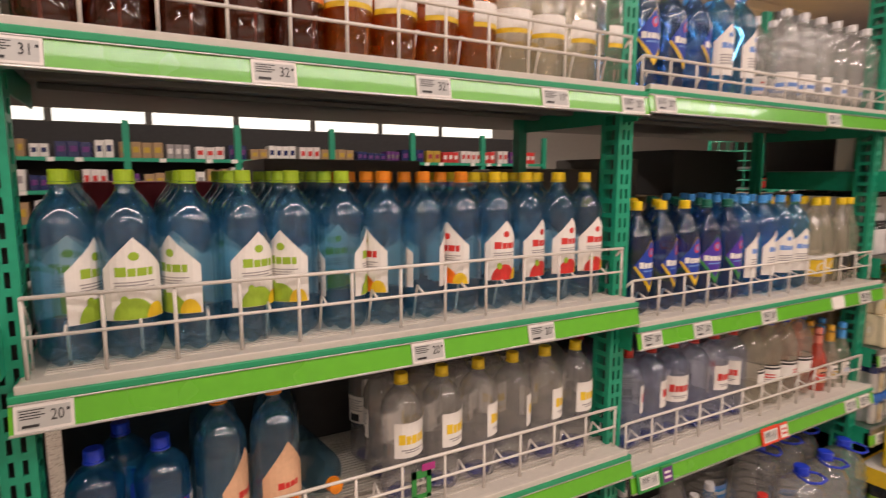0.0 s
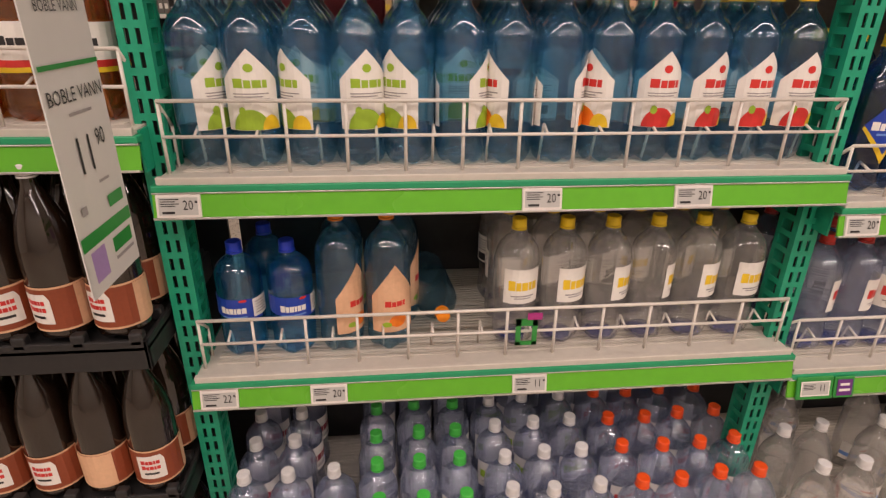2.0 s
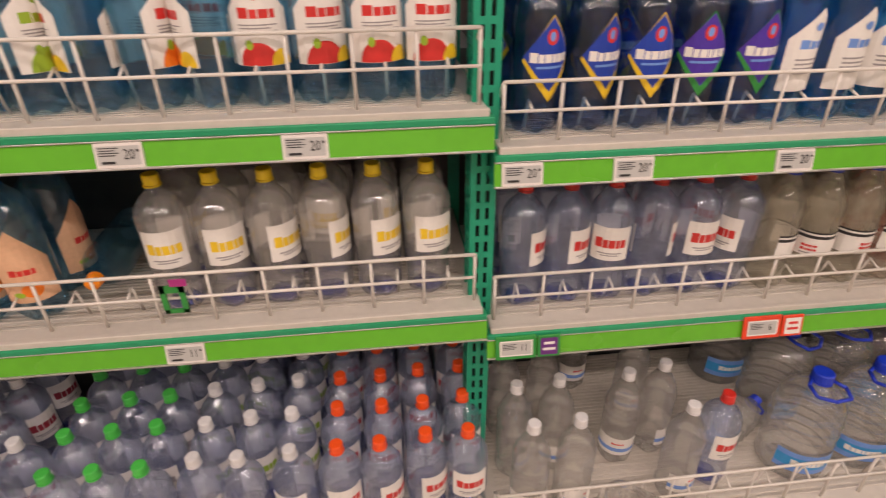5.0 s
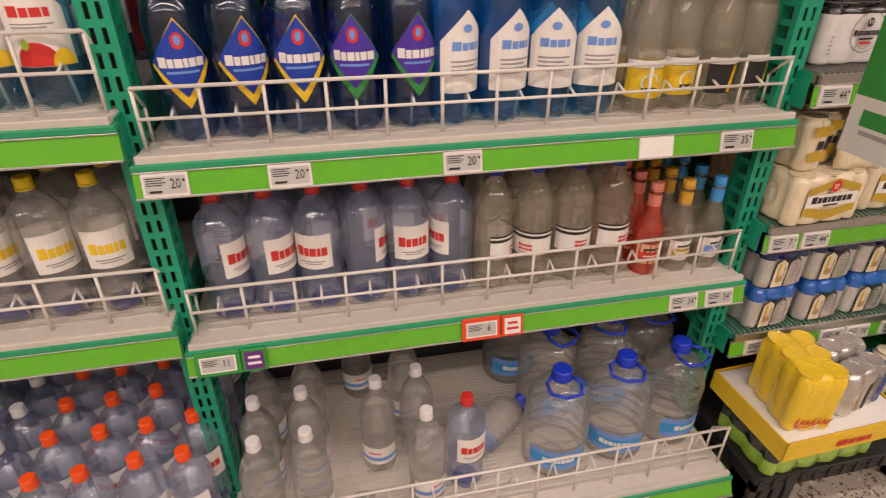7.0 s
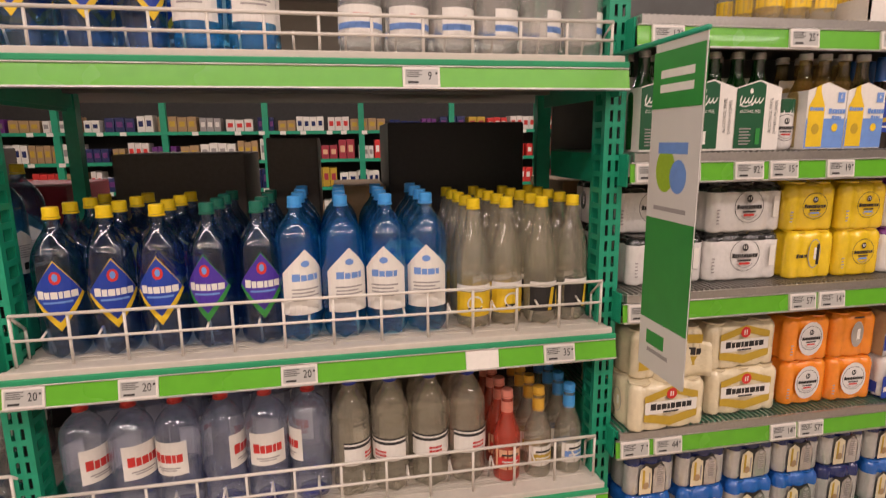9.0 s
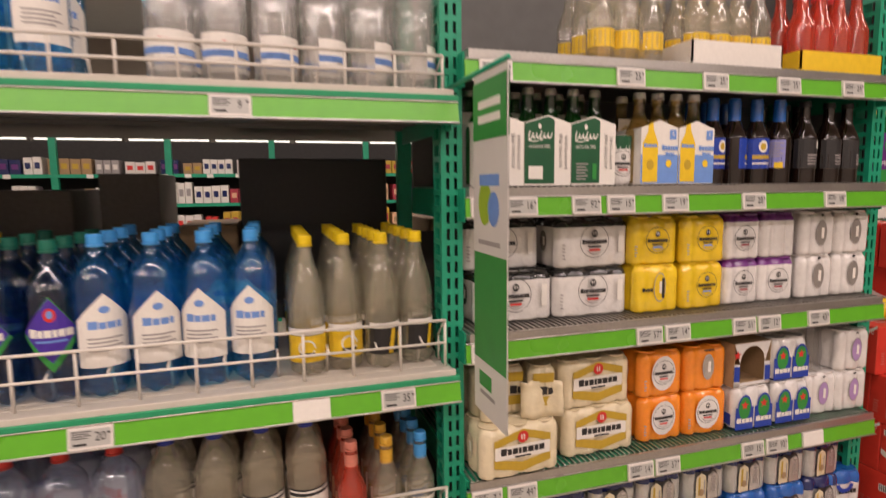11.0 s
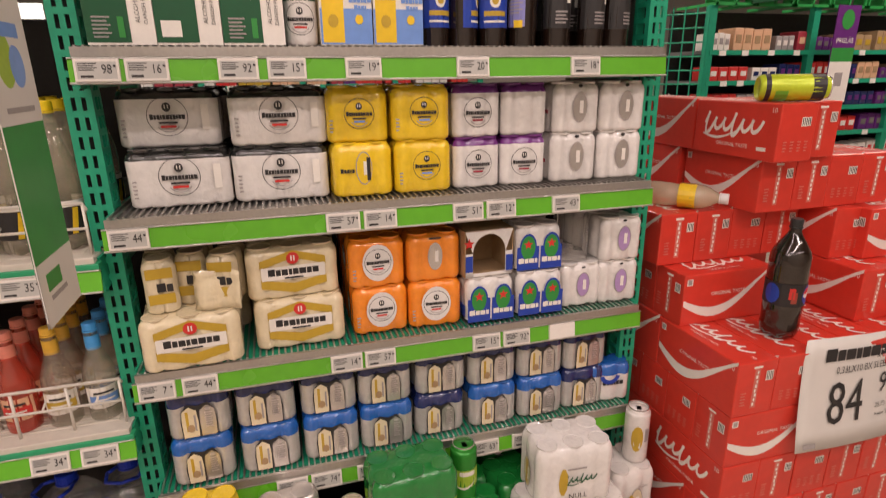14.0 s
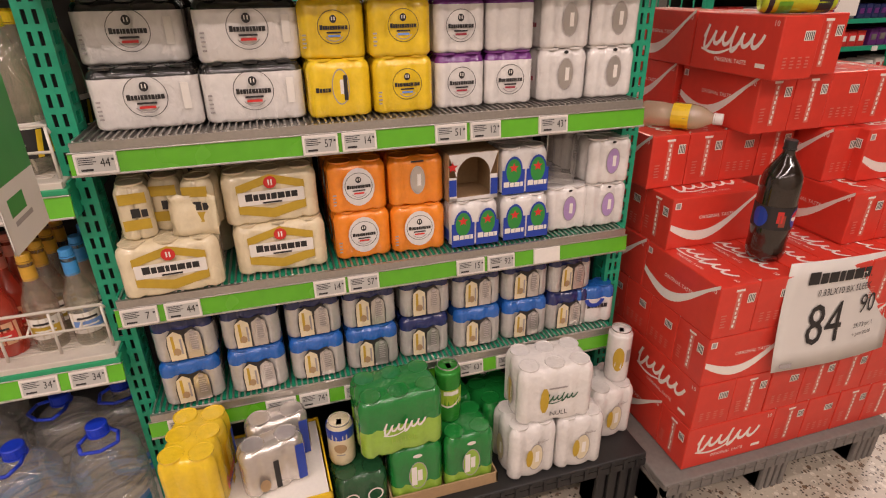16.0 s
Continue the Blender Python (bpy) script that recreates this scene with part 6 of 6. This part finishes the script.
for z in TIER:
    bm = bmesh.new()
    x0, x1, y0, y1 = -0.54, -0.014, -0.05, 0.345
    add_box(bm, x0, x1, y0, y1, 0, 0.01, 0, 0.002)
    for q in ((x0, x1, y0, y0 + 0.008), (x0, x1, y1 - 0.008, y1), (x0, x0 + 0.008, y0, y1), (x1 - 0.008, x1, y0, y1)):
        add_box(bm, *q, -0.038, 0.022, 0, 0.002)
    for c in range(6):
        for r in range(5):
            add_box(bm, x1 - 0.03 - c * 0.096, x1 - 0.006 - c * 0.096, y0 + 0.0 + r * 0.09, y0 + 0.02 + r * 0.09, 0.01, 0.036, 0, 0.004)
    ob = new("bottle_crate_tray", mesh_from("bottle_crate_tray", bm, [BLACKP]))
    ob.matrix_basis = pose(0, 0, z)
    tagged(ob, "black plastic bottle tray stacked on cola bottles", "tray", "black bottle trays")
tp = pallet("display_pallet", -0.56, -0.01, -0.06, 0.4, 0.086, BLACKP, "black plastic pallet under stacked cola trays", 10)

# shelf clip on the wire fence
bm = bmesh.new()
add_box(bm, -0.022, 0.022, -0.002, 0.002, 0.045, 0.06), add_box(bm, -0.022, -0.012, -0.002, 0.002, 0, 0.06), add_box(bm, 0.012, 0.022, -0.002, 0.002, 0, 0.06), add_box(bm, -0.022, 0.022, -0.002, 0.002, 0, 0.008)
add_box(bm, 0.0, 0.03, -0.004, -0.002, 0.06, 0.075, 1)
ob = new("shelf_clip", mesh_from("shelf_clip", bm, [KGREEN, mat("magenta_tab", (0.4, 0.03, 0.2), 0.4)]))
ob.matrix_basis = pose(0.685, 0.026, DZ["A3"] + 0.03)
tagged(ob, "green plastic offer clip hanging on the wire fence", "shelf clip")


# ---- the far side and the store beyond ----
def far_shelving(x0, x1, y, depth, levels, top, label, seed):
    """A far shelving run with green rails and posts, filled with small goods."""
    rnd = random.Random(seed)
    root = new("far_shelving", None)
    bm = bmesh.new()
    n = max(1, round((x1 - x0) / 1.0))
    for i in range(n + 1):
        x = x0 + (x1 - x0) * i / n
        add_box(bm, x - 0.03, x + 0.03, y - 0.02, y + 0.03, 0, top)
    part("upright", mesh_from("upright", bm, [GREEN]), root)
    bm = bmesh.new()
    for z in levels:
        add_box(bm, x0, x1, y, y + depth, z - 0.025, z, 0)
        add_box(bm, x0, x1, y - 0.024, y - 0.004, z - 0.032, z + 0.002, 1)
        for i in range(int((x1 - x0) / 0.22)):
            if rnd.random() < 0.7:
                xx = x0 + 0.06 + i * 0.22 + rnd.uniform(0, 0.08)
                add_box(bm, xx, xx + 0.06, y - 0.03, y - 0.024, z - 0.038, z + 0.0, 2)
    part("shelves", mesh_from("shelves", bm, [GREYBACK, GREEN, PAPER]), root)
    bm = bmesh.new()
    add_box(bm, x0, x1, y + depth, y + depth + 0.02, 0, top)
    part("back", mesh_from("back", bm, [DARKBACK]), root)
    bm = bmesh.new()
    mats = [PAPER, DKRED, GOLD, NAVY, GREYINK, PAPER, PURPLE, CARDB, PINKISH, GREYP, REDP, TAGP]
    for a, z in enumerate(levels):
        hmax = (levels[a + 1] - z - 0.06) if a + 1 < len(levels) else 0.18
        x = x0 + 0.05
        while x < x1 - 0.1:
            w, k, h = rnd.uniform(0.05, 0.1), rnd.randrange(12), hmax * rnd.uniform(0.55, 0.95)
            for q in range(rnd.randrange(2, 5)):
                if x > x1 - 0.14:
                    break
                hh = h * rnd.uniform(0.92, 1)
                add_box(bm, x, x + w * 0.94, y + 0.02, y + 0.2, z, z + hh, k, 0.006)
                add_box(bm, x + w * 0.2, x + w * 0.75, y + 0.016, y + 0.02, z + hh * 0.35, z + hh * 0.7, (k * 5 + 3) % 12)
                x += w
            x += rnd.uniform(0, 0.05)
    tagged(part("goods", mesh_from("goods", bm, mats), root), label="mixed small packets and boxes", kind="stuff")
    tagged(root, label, "shelving")
    return root


far_shelving(6.0, 11.8, 2.5, 0.45, [0.2, 0.44, 0.68, 0.9, 1.11, 1.32, 1.54], 1.85, "green shelving run filled with pet food packets", 5)
far_shelving(-3.8, 5.2, 5.2, 0.45, [0.3, 0.65, 1.0, 1.3, 1.6], 1.95, "distant green shelving run filled with mixed groceries", 9)
# crates and cartons on top of the pet food run
bm = bmesh.new()
for i in range(16):
    x = 6.0 + i * 0.36
    for q in ((x, x + 0.34, 2.46, 2.475), (x, x + 0.015, 2.46, 2.9), (x + 0.325, x + 0.34, 2.46, 2.9)):
        add_box(bm, *q, 1.85, 1.87), add_box(bm, *q, 2.0, 2.02)
    for k in range(3):
        add_box(bm, x + k * 0.16, x + 0.015 + k * 0.16, 2.46, 2.475, 1.85, 2.02)
    add_box(bm, x + 0.02, x + 0.32, 2.6, 2.61, 1.86, 2.0, 0)
ob = new("crate_row", mesh_from("crate_row", bm, [mat("crate_green", (0.02, 0.3, 0.06), 0.45)]))
tagged(ob, "row of green plastic crates on top of shelving", "crate", kind="stuff")
PURP2 = mat("plum_carton", (0.17, 0.03, 0.16), 0.5)
YCART = mat("ochre_carton", (0.62, 0.4, 0.1), 0.55)


def top_carton(m, mark, w, label, group):
    bm = bmesh.new()
    add_box(bm, 0, w, 0, 0.35, 0, 0.24, 0, 0.004)
    ob = new("pet_food_carton", mesh_from("pet_food_carton", bm, [m]))
    part("front_print", decal("front_print", mark, base=0.002), ob)
    return tagged(ob, label, "carton", group)


yc = top_carton(YCART, [ell(0.17, 0.13, 0.05, 0.065, DKRED)] + word_bar(0.17, 0.125, 0.11, 0.028, YCART, 6), 0.33, "ochre yellow pet food carton with red oval mark", "yellow pet food cartons")
place(yc, [(6.02 + i * 0.335, 2.47, 2.022 + j * 0.242, 0) for i in range(4) for j in range(2)])
pc = top_carton(PURP2, word_bar(0.2, 0.13, 0.3, 0.06, PAPER, 7) + ring(0.2, 0.13, 0.07, 0.006, LILAC), 0.4, "plum purple pet food carton with white word mark", "purple pet food cartons")
place(pc, [(7.4 + i * 0.405, 2.47, 2.022 + j * 0.242, 0) for i in range(6) for j in range(2)])
ob = box_part("aisle_sign", (0, 0.42, -0.01, 0.01, 0, 0.14), GREENP, bevel=0.003)
part("lettering", decal("lettering", text("Dyremat", 0.21, 0.07, 0.085, PAPER), base=0.012), ob)
ob.matrix_basis = pose(6.3, 2.452, 1.86, 0, -6, -14)
tagged(ob, "dark green aisle sign reading Dyremat", "sign")
ob = box_part("offer_banner", (0, 0.22, -0.004, 0.004, 0, 0.7), PURPLE)
part("lettering", decal("lettering", [ell(0.11, 0.6, 0.06, 0.07, KGREEN), rect(0.11, 0.35, 0.22, 0.1, KGREEN), rect(0.11, 0.15, 0.22, 0.3, PAPER), rect(0.11, 0.17, 0.08, 0.1, GREYINK)] + text("PRISLÅS", 0.11, 0.45, 0.05, PAPER), base=0.006), ob)
ob.matrix_basis = pose(6.95, 2.3, 1.15)
tagged(ob, "purple and white offer banner at the pet food shelves", "sign")
structure(box_part("banner_pole", (7.05, 7.07, 2.303, 2.33, 0, 1.85), STEEL), "thin steel pole of the banner")
# wire end frame of the pet food run
bm = bmesh.new()
for z in np.linspace(0.3, 1.8, 16):
    add_rod(bm, (5.98, 2.5, float(z)), (5.6, 2.95, float(z)), 0.006)
for k in range(8):
    f = k / 7
    add_rod(bm, (5.98 - 0.38 * f, 2.5 + 0.45 * f, 0), (5.98 - 0.38 * f, 2.5 + 0.45 * f, 1.85), 0.006 if 0 < k < 7 else 0.02)
tagged(new("wire_end_frame", mesh_from("wire_end_frame", bm, [GREEN])), "green wire end frame of shelving run", "wire frame")

# goods standing on the far side of the near shelving, seen over the bottles
def far_box(x0, x1, y0, y1, z0, z1, m, label):
    bm = bmesh.new()
    add_box(bm, x0, x1, y0, y1, z0, z1, 0, 0.004)
    tagged(new("goods_box", mesh_from("goods_box", bm, [m])), label, "box", "boxes on the far side")


structure(box_part("far_deck", (-1.2, 3.74, 0.5, 0.95, 1.1, 1.14), GREYBACK), "dark shelf deck on the far side")
structure(box_part("far_deck", (-1.2, 3.74, 0.5, 0.95, 1.62, 1.65), GREYBACK), "dark shelf deck on the far side")
for x0, x1, z1, m in ((0.1, 0.42, 1.42, DKRED), (0.5, 0.95, 1.48, BROWNDIV), (0.98, 1.2, 1.38, DKRED), (1.32, 1.66, 1.46, BROWNDIV), (1.72, 1.86, 1.5, BROWNDIV), (1.9, 2.05, 1.36, CARDB), (2.06, 2.47, 1.54, BLACKP), (2.6, 2.9, 1.36, CARDB), (3.0, 3.3, 1.34, REDP), (3.35, 3.6, 1.35, DKRED)):
    far_box(x0, x1, 0.55, 0.85, 1.14, z1, m, "plain cardboard goods box on the far shelf")
# bright cabinets along the far wall
for i in range(9):
    bm = bmesh.new()
    add_box(bm, 0, 0.98, 0, 0.05, 0, 0.5, 0, 0.01)
    add_box(bm, 0.02, 0.96, -0.006, 0, 0.06, 0.44, 1)
    ob = new("lit_cabinet_header", mesh_from("lit_cabinet_header", bm, [GREYP, mat("lit_panel", (1.0, 0.95, 0.85), 0.5, emit=1.4)]))
    ob.matrix_basis = pose(-3.6 + i * 1.02, 6.949, 2.0)
    tagged(ob, "bright lit header panel on the far store wall", "light panel", "lit header panels")
